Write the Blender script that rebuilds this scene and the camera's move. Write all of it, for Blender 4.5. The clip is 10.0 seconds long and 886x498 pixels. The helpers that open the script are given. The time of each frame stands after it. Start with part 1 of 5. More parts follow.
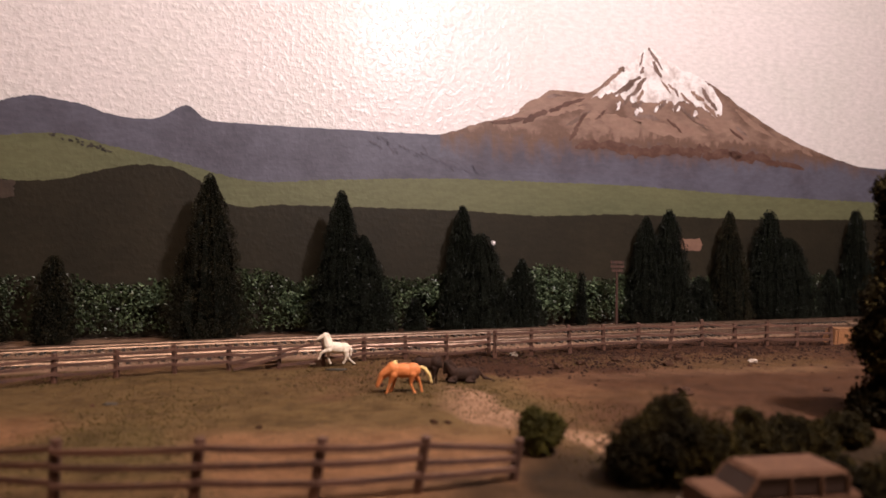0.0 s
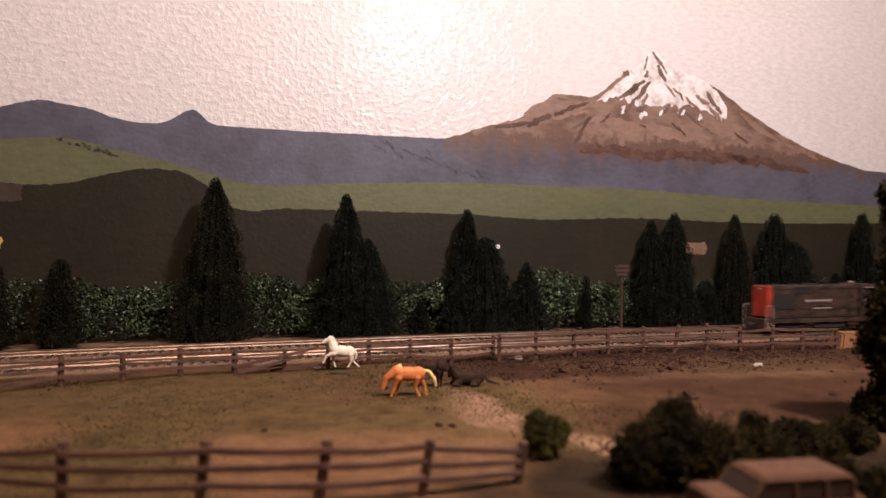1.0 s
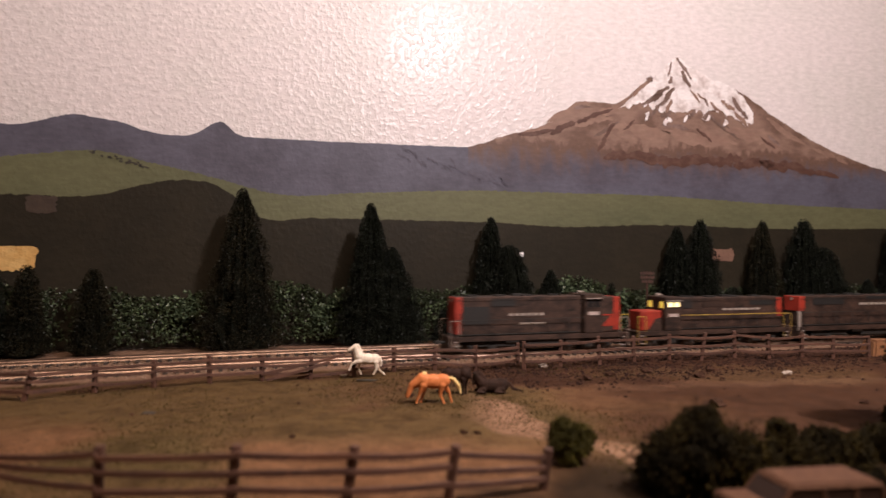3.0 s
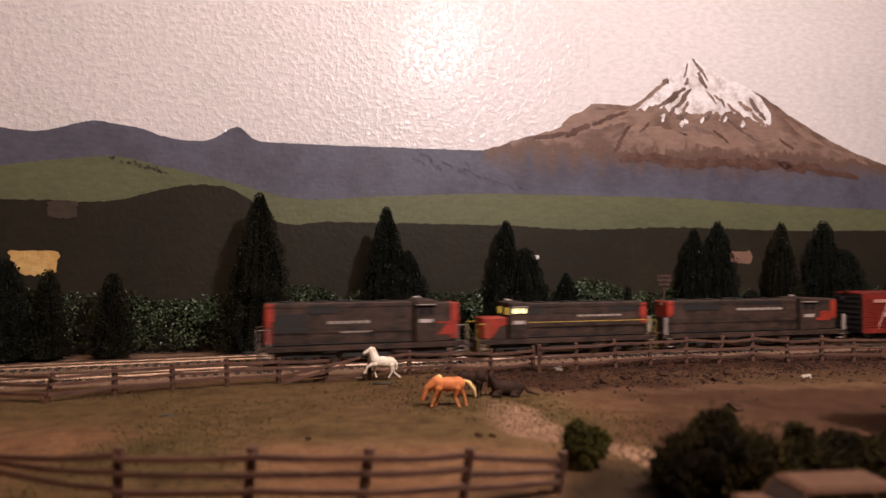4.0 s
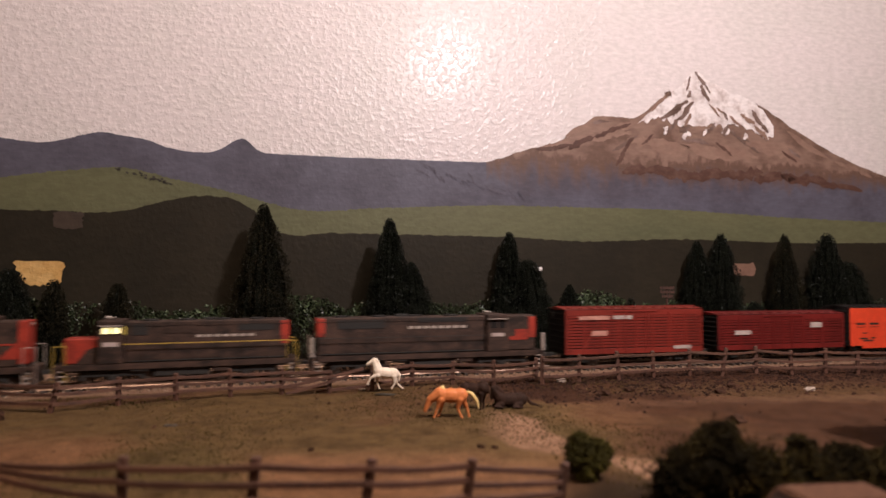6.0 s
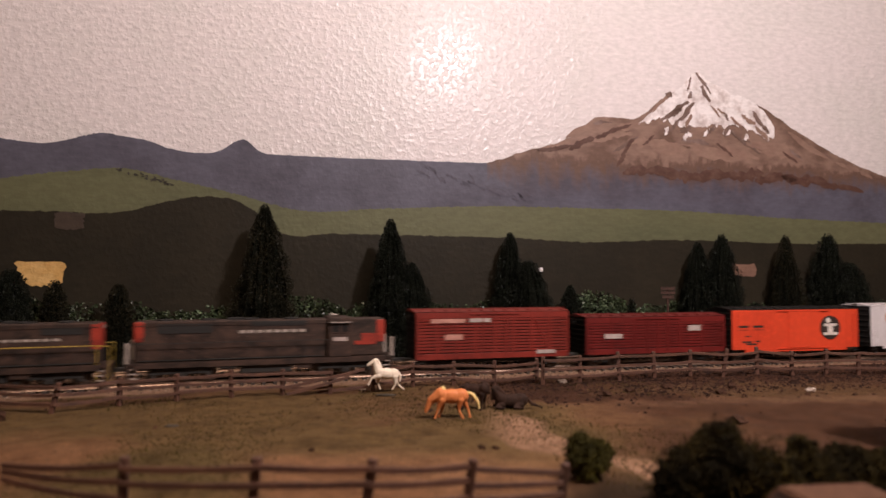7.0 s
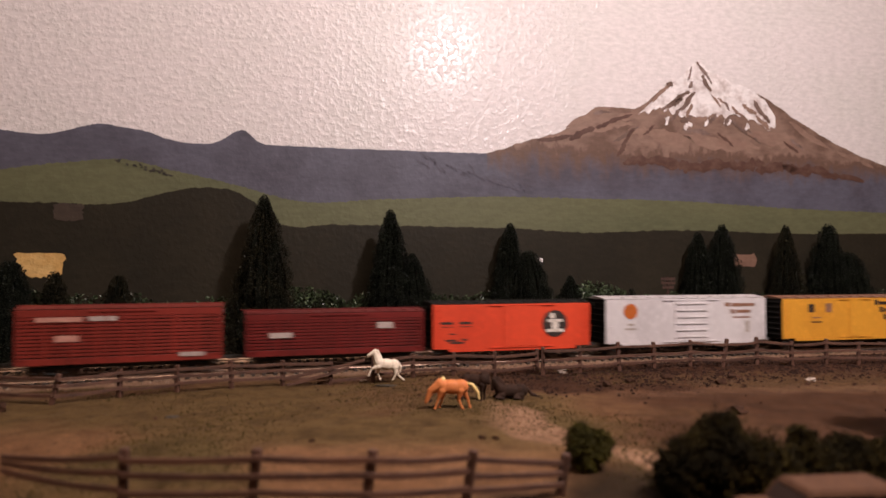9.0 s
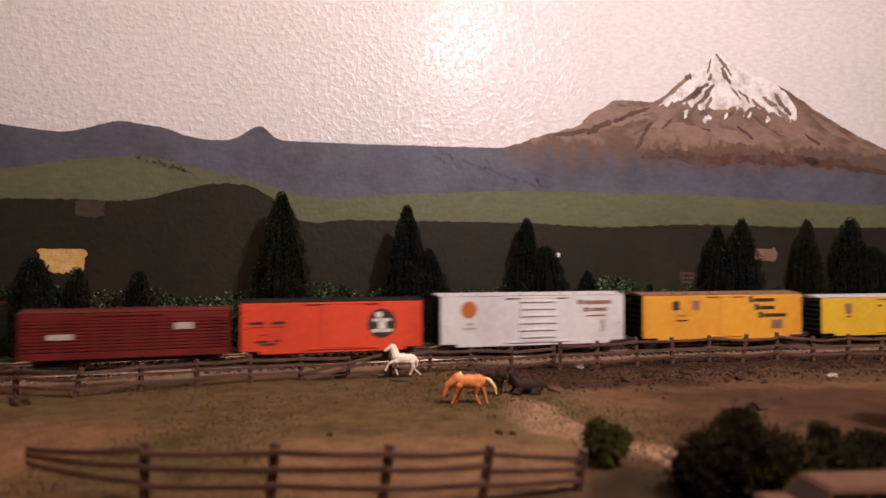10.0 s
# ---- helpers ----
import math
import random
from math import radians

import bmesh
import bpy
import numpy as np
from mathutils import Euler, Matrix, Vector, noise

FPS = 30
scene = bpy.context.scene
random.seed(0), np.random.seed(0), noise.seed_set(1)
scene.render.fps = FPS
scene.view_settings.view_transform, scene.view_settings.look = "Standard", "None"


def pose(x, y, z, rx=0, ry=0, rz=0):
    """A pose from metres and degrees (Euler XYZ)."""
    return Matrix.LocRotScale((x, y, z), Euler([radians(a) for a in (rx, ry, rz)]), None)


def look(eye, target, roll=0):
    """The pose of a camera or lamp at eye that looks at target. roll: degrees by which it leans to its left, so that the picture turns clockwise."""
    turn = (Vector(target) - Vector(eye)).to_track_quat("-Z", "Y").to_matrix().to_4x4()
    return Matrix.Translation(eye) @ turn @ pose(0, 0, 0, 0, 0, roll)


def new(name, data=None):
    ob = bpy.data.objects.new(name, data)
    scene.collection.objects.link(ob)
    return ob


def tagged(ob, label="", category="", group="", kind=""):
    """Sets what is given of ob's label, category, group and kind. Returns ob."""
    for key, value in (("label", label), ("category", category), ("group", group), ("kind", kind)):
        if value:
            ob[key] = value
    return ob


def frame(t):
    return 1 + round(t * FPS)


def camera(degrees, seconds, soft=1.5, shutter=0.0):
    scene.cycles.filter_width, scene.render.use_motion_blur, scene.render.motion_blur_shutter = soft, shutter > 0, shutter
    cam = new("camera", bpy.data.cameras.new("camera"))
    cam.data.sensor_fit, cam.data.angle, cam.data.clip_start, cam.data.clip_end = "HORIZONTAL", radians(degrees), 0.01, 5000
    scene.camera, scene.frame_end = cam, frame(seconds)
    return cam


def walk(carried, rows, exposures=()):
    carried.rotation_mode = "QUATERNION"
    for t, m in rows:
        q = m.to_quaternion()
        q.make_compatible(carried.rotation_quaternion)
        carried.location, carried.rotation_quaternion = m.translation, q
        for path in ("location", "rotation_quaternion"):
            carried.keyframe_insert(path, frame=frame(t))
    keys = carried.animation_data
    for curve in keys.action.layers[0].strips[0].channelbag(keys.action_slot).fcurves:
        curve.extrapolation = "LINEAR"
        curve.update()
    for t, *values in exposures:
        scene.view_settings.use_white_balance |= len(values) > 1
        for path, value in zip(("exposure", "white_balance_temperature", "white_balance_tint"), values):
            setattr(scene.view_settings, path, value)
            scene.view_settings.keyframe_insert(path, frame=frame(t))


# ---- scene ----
cam = camera(67.5, 10.0, shutter=0.9)
cam.data.dof.use_dof, cam.data.dof.focus_distance, cam.data.dof.aperture_fstop = True, 0.60, 10.0
PATH = [
    (0, (0.0, 0.005, 0.076), (0.001, 2.005, 0.077), 0.4),
    (0.5, (0.0, 0.004, 0.076), (-0.013, 2.004, 0.099), 0.4),
    (1, (0.0, 0.004, 0.076), (-0.013, 2.004, 0.088), 0.4),
    (1.5, (0.0, 0.003, 0.076), (-0.024, 2.002, 0.117), 0.4),
    (2, (0.0, 0.002, 0.076), (-0.027, 2.002, 0.106), 0.3),
    (2.5, (0.0, 0.002, 0.076), (-0.041, 2.001, 0.122), 0.3),
    (3, (0.0, 0.001, 0.076), (-0.085, 1.999, 0.112), 0.1),
    (4.5, (0.001, 0.0, 0.076), (-0.137, 1.994, 0.125), 0.0),
    (5, (0.001, 0.0, 0.076), (-0.138, 1.995, 0.12), 0.1),
    (5.5, (0.001, -0.001, 0.076), (-0.14, 1.993, 0.151), 0.1),
    (7, (0.001, -0.002, 0.076), (-0.144, 1.991, 0.158), 0.1),
    (7.5, (0.001, -0.001, 0.076), (-0.144, 1.993, 0.137), 0.0),
    (8, (0.001, -0.001, 0.076), (-0.145, 1.992, 0.143), 0.0),
    (8.5, (0.001, -0.001, 0.076), (-0.144, 1.993, 0.141), 0.0),
    (9, (0.001, -0.001, 0.076), (-0.144, 1.993, 0.13), 0.0),
    (9.5, (0.001, 0.0, 0.076), (-0.186, 1.991, 0.096), -0.0),
    (10, (0.001, -0.001, 0.076), (-0.194, 1.99, 0.115), -0.1),
]
walk(cam, [(t, look(eye, target, roll)) for t, eye, target, roll in PATH],
     exposures=[(0.0, 0.0), (1.5, -0.05), (2.5, -0.15), (4.5, -0.2), (7.5, -0.33), (7.9, 0.0), (8.5, 0.0), (8.9, -0.3), (9.0, -0.33), (10.0, -0.23)])

# world, lamp and exposure
world = bpy.data.worlds.new("room_air")
scene.world = world
world.use_nodes = True
world.node_tree.nodes["Background"].inputs["Color"].default_value = (1.0, 0.82, 0.68, 1)
world.node_tree.nodes["Background"].inputs["Strength"].default_value = 0.01
lamp_data = bpy.data.lights.new("room_lamp", "SPOT")
lamp_data.energy, lamp_data.color, lamp_data.shadow_soft_size = 27.5, (0.965, 0.85, 0.85), 0.02
lamp_data.spot_size, lamp_data.spot_blend = radians(168), 0.6
lamp = new("room_lamp", lamp_data)
lamp.matrix_world = look((0.307, 0.128, 0.558), (0.24, 0.81, 0.27))
# Unseen broad lamp, added as soft fill for the wall and the darks.
fill_data = bpy.data.lights.new("fill_lamp", "AREA")
fill_data.shape, fill_data.size, fill_data.size_y = "RECTANGLE", 0.9, 0.6
fill_data.energy, fill_data.color = 40.0, (1.0, 0.77, 0.595)
fill_lamp = new("fill_lamp", fill_data)
fill_lamp.matrix_world = look((0.30, -0.45, 1.58), (0.30, 0.35, 0.0))


# ---- materials
def shader(name, rough=0.6, metal=0.0, spec=0.5):
    m = bpy.data.materials.new(name)
    m.use_nodes = True
    b = m.node_tree.nodes["Principled BSDF"]
    b.inputs["Roughness"].default_value, b.inputs["Metallic"].default_value = rough, metal
    b.inputs["Specular IOR Level"].default_value = spec
    return m, m.node_tree, b


def node(tree, kind, **values):
    n = tree.nodes.new(kind)
    for key, value in values.items():
        n.inputs[key.replace("_", " ")].default_value = value
    return n


def noise_at(tree, scale, detail=4.0, rough=0.6, stretch=(1, 1, 1)):
    co = tree.nodes.new("ShaderNodeTexCoord")
    mp = tree.nodes.new("ShaderNodeMapping")
    mp.inputs["Scale"].default_value = stretch
    n = node(tree, "ShaderNodeTexNoise", Scale=scale, Detail=detail, Roughness=rough)
    tree.links.new(co.outputs["Object"], mp.inputs["Vector"])
    tree.links.new(mp.outputs["Vector"], n.inputs["Vector"])
    return n


def ramp(tree, source, lo, hi):
    r = tree.nodes.new("ShaderNodeMapRange")
    r.inputs["From Min"].default_value, r.inputs["From Max"].default_value = lo, hi
    tree.links.new(source, r.inputs["Value"])
    return r.outputs["Result"]


def blend(tree, fac, a, b, how="MIX"):
    m = tree.nodes.new("ShaderNodeMix")
    m.data_type, m.blend_type = "RGBA", how
    for socket, value in ((m.inputs[0], fac), (m.inputs[6], a), (m.inputs[7], b)):
        if isinstance(value, (int, float)):
            socket.default_value = value
        elif isinstance(value, tuple):
            socket.default_value = (*value, 1) if len(value) == 3 else value
        else:
            tree.links.new(value, socket)
    return m.outputs[2]


def relief(tree, b, height, strength, distance):
    bump = node(tree, "ShaderNodeBump", Strength=strength, Distance=distance)
    tree.links.new(height, bump.inputs["Height"])
    tree.links.new(bump.outputs["Normal"], b.inputs["Normal"])


def surface(name, base, dark=None, rough=0.6, metal=0.0, spec=0.5, scale=60.0, fine=600.0, bump=0.3, depth=0.0004, spread=0.0, stretch=(1, 1, 1)):
    """Two scales of variation of one base colour, with fine relief."""
    m, tree, b = shader(name, rough, metal, spec)
    dark = dark or tuple(c * 0.62 for c in base)
    big, small = noise_at(tree, scale, stretch=stretch), noise_at(tree, fine, 3.0, stretch=stretch)
    col = blend(tree, ramp(tree, big.outputs["Fac"], 0.35, 0.68), dark, base)
    col = blend(tree, ramp(tree, small.outputs["Fac"], 0.5, 0.75), col, tuple(min(1, c * 1.25) for c in base))
    if spread:
        info = tree.nodes.new("ShaderNodeObjectInfo")
        col = blend(tree, ramp(tree, info.outputs["Random"], 0, 1 / spread), col, tuple(c * 0.35 for c in base))
    tree.links.new(col, b.inputs["Base Color"])
    relief(tree, b, small.outputs["Fac"], bump, depth)
    return m


def leafy(name, base, tip, rough=0.5, spec=0.5):
    """Foliage whose clumps differ one from another."""
    m, tree, b = shader(name, rough, 0, spec)
    geo = tree.nodes.new("ShaderNodeNewGeometry")
    big = noise_at(tree, 45.0)
    col = blend(tree, ramp(tree, geo.outputs["Random Per Island"], 0.3, 1.0), base, tip)
    col = blend(tree, ramp(tree, big.outputs["Fac"], 0.4, 0.7), tuple(c * 0.6 for c in base), col)
    tree.links.new(col, b.inputs["Base Color"])
    return m


def wall_paint(name, base, other=None, rough=0.38, scale=18.0, lo=0.45, hi=0.62, stretch=(1, 1, 1), spec=0.5, peel=1.0, upper=None, span=(0.0, 1.0)):
    """Brushed wall paint over a rolled, orange-peel ground. upper: two further colours that take over with height."""
    m, tree, b = shader(name, rough, 0, spec)
    big = noise_at(tree, scale, 5.0, 0.65, stretch)
    col = blend(tree, ramp(tree, big.outputs["Fac"], lo, hi), base, other or tuple(c * 0.9 for c in base))
    if upper:
        co = tree.nodes.new("ShaderNodeTexCoord")
        xyz = tree.nodes.new("ShaderNodeSeparateXYZ")
        tree.links.new(co.outputs["Object"], xyz.inputs[0])
        rag = noise_at(tree, 34.0, 5.0, 0.7, (1, 1, 0.45))
        add = tree.nodes.new("ShaderNodeMath")
        add.operation = "MULTIPLY_ADD"
        tree.links.new(rag.outputs["Fac"], add.inputs[0])
        add.inputs[1].default_value = 0.075
        tree.links.new(xyz.outputs["Z"], add.inputs[2])
        streak = noise_at(tree, 30.0, 5.0, 0.6, (0.55, 1, 1))
        top = blend(tree, ramp(tree, streak.outputs["Fac"], 0.62, 0.44), *upper)
        top = blend(tree, ramp(tree, add.outputs[0], span[1] + 0.004, span[1] + 0.012), upper[0], top)
        col = blend(tree, ramp(tree, add.outputs[0], *span), col, top)
    brush = noise_at(tree, 260.0, 3.0, 0.6, (0.35, 1, 1))
    col = blend(tree, ramp(tree, brush.outputs["Fac"], 0.35, 0.75), col, blend(tree, 1.0, col, (1.25, 1.25, 1.25), "MULTIPLY"))
    tree.links.new(col, b.inputs["Base Color"])
    lump = noise_at(tree, 180.0, 2.0, 0.5)
    relief(tree, b, ramp(tree, lump.outputs["Fac"], 0.44, 0.70), min(1.0, 1.4 * peel), 0.0005)
    return m


PAINT_SKY = wall_paint("sky_paint", (0.63, 0.565, 0.57), (0.60, 0.55, 0.545), rough=0.22, scale=6.0, spec=0.27)
PAINT_RIDGE = wall_paint("ridge_paint", (0.092, 0.087, 0.116), (0.070, 0.064, 0.085), scale=14.0, rough=0.5, spec=0.25, peel=0.16)
PAINT_MEADOW = wall_paint("meadow_paint", (0.108, 0.106, 0.058), (0.088, 0.090, 0.050), scale=10.0, rough=0.5, stretch=(0.3, 1, 1), spec=0.25, peel=0.16)
PAINT_WOODS = wall_paint("woods_paint", (0.0205, 0.0168, 0.0118), (0.025, 0.020, 0.0135), scale=9.0, rough=0.5, spec=0.15, peel=0.2)
PAINT_VOLCANO = wall_paint("volcano_paint", (0.092, 0.087, 0.116), (0.072, 0.062, 0.080), scale=14.0, rough=0.5, spec=0.25, peel=0.16, upper=((0.120, 0.070, 0.053), (0.215, 0.135, 0.107)), span=(0.222, 0.246))
PAINT_ROCK = wall_paint("rock_paint", (0.13, 0.082, 0.066), (0.20, 0.135, 0.12), scale=40.0, rough=0.5, spec=0.25, peel=0.16)
PAINT_LIGHT_ROCK = wall_paint("light_rock_paint", (0.235, 0.148, 0.116), (0.20, 0.12, 0.095), scale=40.0, rough=0.5, spec=0.25, peel=0.16)
PAINT_SNOW = wall_paint("snow_paint", (0.72, 0.66, 0.665), (0.46, 0.38, 0.37), scale=55.0, rough=0.35, peel=0.4)
PAINT_TAN = wall_paint("tan_primer", (0.52, 0.30, 0.10), (0.60, 0.38, 0.15), scale=60.0, rough=0.5, peel=0.4)
PAINT_PINK = wall_paint("pink_primer", (0.19, 0.105, 0.075), (0.15, 0.08, 0.058), scale=60.0, rough=0.5, peel=0.4)
PAINT_FAWN = wall_paint("fawn_primer", (0.045, 0.030, 0.022), (0.036, 0.024, 0.018), scale=60.0, rough=0.5, peel=0.16)
PLASTER = surface("plain_plaster", (0.20, 0.17, 0.15), rough=0.8, scale=3, fine=80)
WOOD_POST = surface("weathered_fence_wood", (0.105, 0.042, 0.024), (0.045, 0.018, 0.011), rough=0.75, scale=180, fine=1400, bump=0.5, spread=0.35, stretch=(1, 1, 0.3))
WOOD_RAIL = surface("weathered_rail_wood", (0.115, 0.048, 0.028), (0.048, 0.020, 0.013), rough=0.7, scale=200, fine=1500, bump=0.5, spread=0.3, stretch=(0.2, 1, 1))
TIE_WOOD = surface("creosoted_tie", (0.060, 0.040, 0.030), (0.03, 0.02, 0.016), rough=0.8, scale=200, fine=1500, spread=0.5)
RAIL_STEEL = surface("rusty_rail", (0.30, 0.20, 0.15), (0.14, 0.085, 0.06), rough=0.32, metal=0.7, scale=120, fine=900)
BALLAST = leafy("ballast_stone", (0.24, 0.155, 0.105), (0.50, 0.37, 0.28), rough=0.85, spec=0.2)
CLOD = leafy("soil_clod", (0.026, 0.011, 0.007), (0.110, 0.050, 0.030), rough=0.9, spec=0.15)
TURF = leafy("dry_turf", (0.085, 0.062, 0.020), (0.16, 0.112, 0.042), rough=0.9, spec=0.1)
NEEDLES = leafy("dark_needles", (0.009, 0.0105, 0.0075), (0.030, 0.035, 0.023), rough=0.38, spec=0.11)
BROWN_NEEDLES = leafy("brown_needles", (0.013, 0.012, 0.007), (0.052, 0.042, 0.022), rough=0.40, spec=0.10)
NEEDLE_CORE = surface("crown_core", (0.009, 0.010, 0.0075), rough=0.95, spec=0.0, scale=300, fine=1500)
GREY_NEEDLES = leafy("grey_green_needles", (0.03, 0.04, 0.03), (0.07, 0.09, 0.065), rough=0.6, spec=0.3)
HEDGE = leafy("hedge_leaves", (0.030, 0.038, 0.018), (0.150, 0.205, 0.105), rough=0.40, spec=0.35)
BUSH = leafy("bush_foam", (0.016, 0.011, 0.003), (0.105, 0.072, 0.016), rough=0.9, spec=0.15)
GREEN_BUSH = leafy("green_bush_foam", (0.050, 0.042, 0.010), (0.20, 0.160, 0.034), rough=0.9, spec=0.15)
BARK = surface("bark", (0.06, 0.042, 0.03), rough=0.9, scale=200, fine=1500)


def soil():
    m, tree, b = shader("pasture_soil", 0.92, 0, 0.15)

    def mask(name):
        a = tree.nodes.new("ShaderNodeAttribute")
        a.attribute_name = name
        return a.outputs["Fac"]
    big, mid, small = noise_at(tree, 14.0, 5.0), noise_at(tree, 90.0, 4.0), noise_at(tree, 900.0, 3.0)
    patch = noise_at(tree, 38.0, 5.0, 0.7)
    col = blend(tree, ramp(tree, big.outputs["Fac"], 0.35, 0.65), (0.160, 0.074, 0.033), (0.215, 0.110, 0.054))
    col = blend(tree, mask("grass"), col, (0.084, 0.056, 0.019))
    col = blend(tree, mask("dirt"), col, (0.044, 0.0165, 0.0072))
    col = blend(tree, mask("lawn"), col, (0.026, 0.0140, 0.0055))
    col = blend(tree, ramp(tree, patch.outputs["Fac"], 0.50, 0.72), col, blend(tree, 1.0, col, (0.60, 0.56, 0.50), "MULTIPLY"))
    col = blend(tree, mask("sand"), col, (0.26, 0.145, 0.088))
    col = blend(tree, mask("bed"), col, (0.26, 0.155, 0.105))
    col = blend(tree, ramp(tree, mid.outputs["Fac"], 0.38, 0.72), col, blend(tree, 1.0, col, (0.58, 0.55, 0.50), "MULTIPLY"))
    col = blend(tree, ramp(tree, small.outputs["Fac"], 0.58, 0.72), col, blend(tree, 1.0, col, (1.7, 1.65, 1.6), "MULTIPLY"))
    col = blend(tree, ramp(tree, small.outputs["Fac"], 0.42, 0.33), col, (0.036, 0.018, 0.010))
    tree.links.new(col, b.inputs["Base Color"])
    relief(tree, b, small.outputs["Fac"], 0.8, 0.0012)
    return m


SOIL = soil()


# ---- mesh helpers
def finish(bm, name, material):
    me = bpy.data.meshes.new(name)
    bm.to_mesh(me)
    bm.free()
    for m in material if isinstance(material, (list, tuple)) else (material,):
        me.materials.append(m)
    return me


def part(name, bm, material, parent=None, label="", at=None, smooth=False):
    me = bm if isinstance(bm, bpy.types.Mesh) else finish(bm, name, material)
    if smooth:
        me.polygons.foreach_set("use_smooth", [True] * len(me.polygons))
    ob = new(name, me)
    if parent:
        ob.parent = parent
    if at is not None:
        ob.matrix_basis = at
    if label:
        tagged(ob, label)
    return ob


def thing(name, label, category, group="", kind="", at=None):
    ob = new(name)
    ob.empty_display_size = 0.01
    if at is not None:
        ob.matrix_basis = at
    return tagged(ob, label, category, group, kind)


def box(bm, x0, x1, y0, y1, z0, z1, bevel=0.0, slot=0):
    verts = bmesh.ops.create_cube(bm, size=1.0, matrix=Matrix.LocRotScale(((x0 + x1) / 2, (y0 + y1) / 2, (z0 + z1) / 2), None, (x1 - x0, y1 - y0, z1 - z0)))["verts"]
    faces = list({f for v in verts for f in v.link_faces})
    for f in faces:
        f.material_index = slot
    if bevel:
        edges = list({e for v in verts for e in v.link_edges})
        bmesh.ops.bevel(bm, geom=edges, offset=bevel, segments=1, affect="EDGES", material=slot)
    return bm


def boxed(*dims, bevel=0.0):
    return box(bmesh.new(), *dims, bevel=bevel)


def rod(bm, a, b, r0, r1=None, sides=6, slot=0):
    a, b = Vector(a), Vector(b)
    d = b - a
    m = Matrix.Translation((a + b) / 2) @ d.to_track_quat("Z", "Y").to_matrix().to_4x4()
    vs = bmesh.ops.create_cone(bm, cap_ends=True, segments=sides, radius1=r0, radius2=r0 if r1 is None else r1, depth=d.length, matrix=m)["verts"]
    for f in {f for v in vs for f in v.link_faces}:
        f.material_index = slot
    return bm


def disc(bm, x, y0, y1, z, r, sides=20, slot=0):
    return rod(bm, (x, y0, z), (x, y1, z), r, r, sides, slot)


def ball(bm, c, radii, sub=2, turn=None, slot=0):
    m = Matrix.LocRotScale(c, Euler([radians(a) for a in turn]) if turn else None, radii)
    vs = bmesh.ops.create_icosphere(bm, subdivisions=sub, radius=1.0, matrix=m)["verts"]
    for f in {f for v in vs for f in v.link_faces}:
        f.material_index, f.smooth = slot, True
    return bm


def bits(name, places, sizes, material, rng, flat=1.0):
    """Many small uneven octahedral bits in one mesh."""
    n = len(places)
    shape = np.array([(1, 0, 0), (0, 1, 0), (-1, 0, 0), (0, -1, 0), (0, 0, flat), (0, 0, -flat)], float)
    v = shape[None] * (0.6 + 0.8 * rng.random((n, 6, 1))) * np.asarray(sizes)[:, None, None]
    a = rng.random(n) * 6.283
    c, s = np.cos(a)[:, None], np.sin(a)[:, None]
    v = np.stack([v[..., 0] * c - v[..., 1] * s, v[..., 0] * s + v[..., 1] * c, v[..., 2]], -1) + np.asarray(places)[:, None]
    tri = np.array([(0, 1, 4), (1, 2, 4), (2, 3, 4), (3, 0, 4), (1, 0, 5), (2, 1, 5), (3, 2, 5), (0, 3, 5)])
    f = (tri[None] + 6 * np.arange(n)[:, None, None]).reshape(-1, 3)
    me = bpy.data.meshes.new(name)
    me.from_pydata(v.reshape(-1, 3).tolist(), [], f.tolist())
    me.materials.append(material)
    return me


def tufts(name, places, ways, length, width, material, rng):
    """Many small pointed leaf clumps (a crossed pair of blades each) in one mesh."""
    n = len(places)
    p, w = np.asarray(places, float), np.asarray(ways, float)
    w = w + 0.75 * rng.normal(size=(n, 3))
    w /= np.linalg.norm(w, axis=1)[:, None] + 1e-9
    side = np.cross(w, rng.normal(size=(n, 3)))
    side /= np.linalg.norm(side, axis=1)[:, None] + 1e-9
    up = np.cross(w, side)
    ln = (np.asarray(length) * (0.6 + 0.8 * rng.random(n)))[:, None]
    wd = (np.asarray(width) * (0.6 + 0.8 * rng.random(n)))[:, None]
    tip = p + w * ln
    mid = p + w * ln * 0.45
    v = np.stack([p, mid + side * wd, tip, mid - side * wd, mid + up * wd * 0.7], 1)
    tri = np.array([(0, 1, 4), (1, 2, 4), (2, 3, 4), (3, 0, 4)])
    f = (tri[None] + 5 * np.arange(n)[:, None, None]).reshape(-1, 3)
    me = bpy.data.meshes.new(name)
    me.from_pydata(v.reshape(-1, 3).tolist(), [], f.tolist())
    me.materials.append(material)
    return me


# ---- the plan: the wall, the line of the track and the lie of the land
WALL_Y, WALL_SLOPE = 0.7555, 0.31
WALL_TURN = math.degrees(math.atan(WALL_SLOPE))
RAIL_TOP = -0.003
LX = np.linspace(-1.5, 1.9, 6801)


def line_y(x):
    """The near face of the cars, from above."""
    c = np.clip(x, -0.38, 0.30)
    return 0.5564 + 0.3485 * c - 0.0926 * c * c + 0.0951 * c**3 + (0.3485 - 0.1852 * c + 0.2853 * c * c) * (x - c)


LY = line_y(LX)
LS = np.concatenate([[0], np.cumsum(np.hypot(np.diff(LX), np.diff(LY)))])
LS -= np.interp(0, LX, LS)


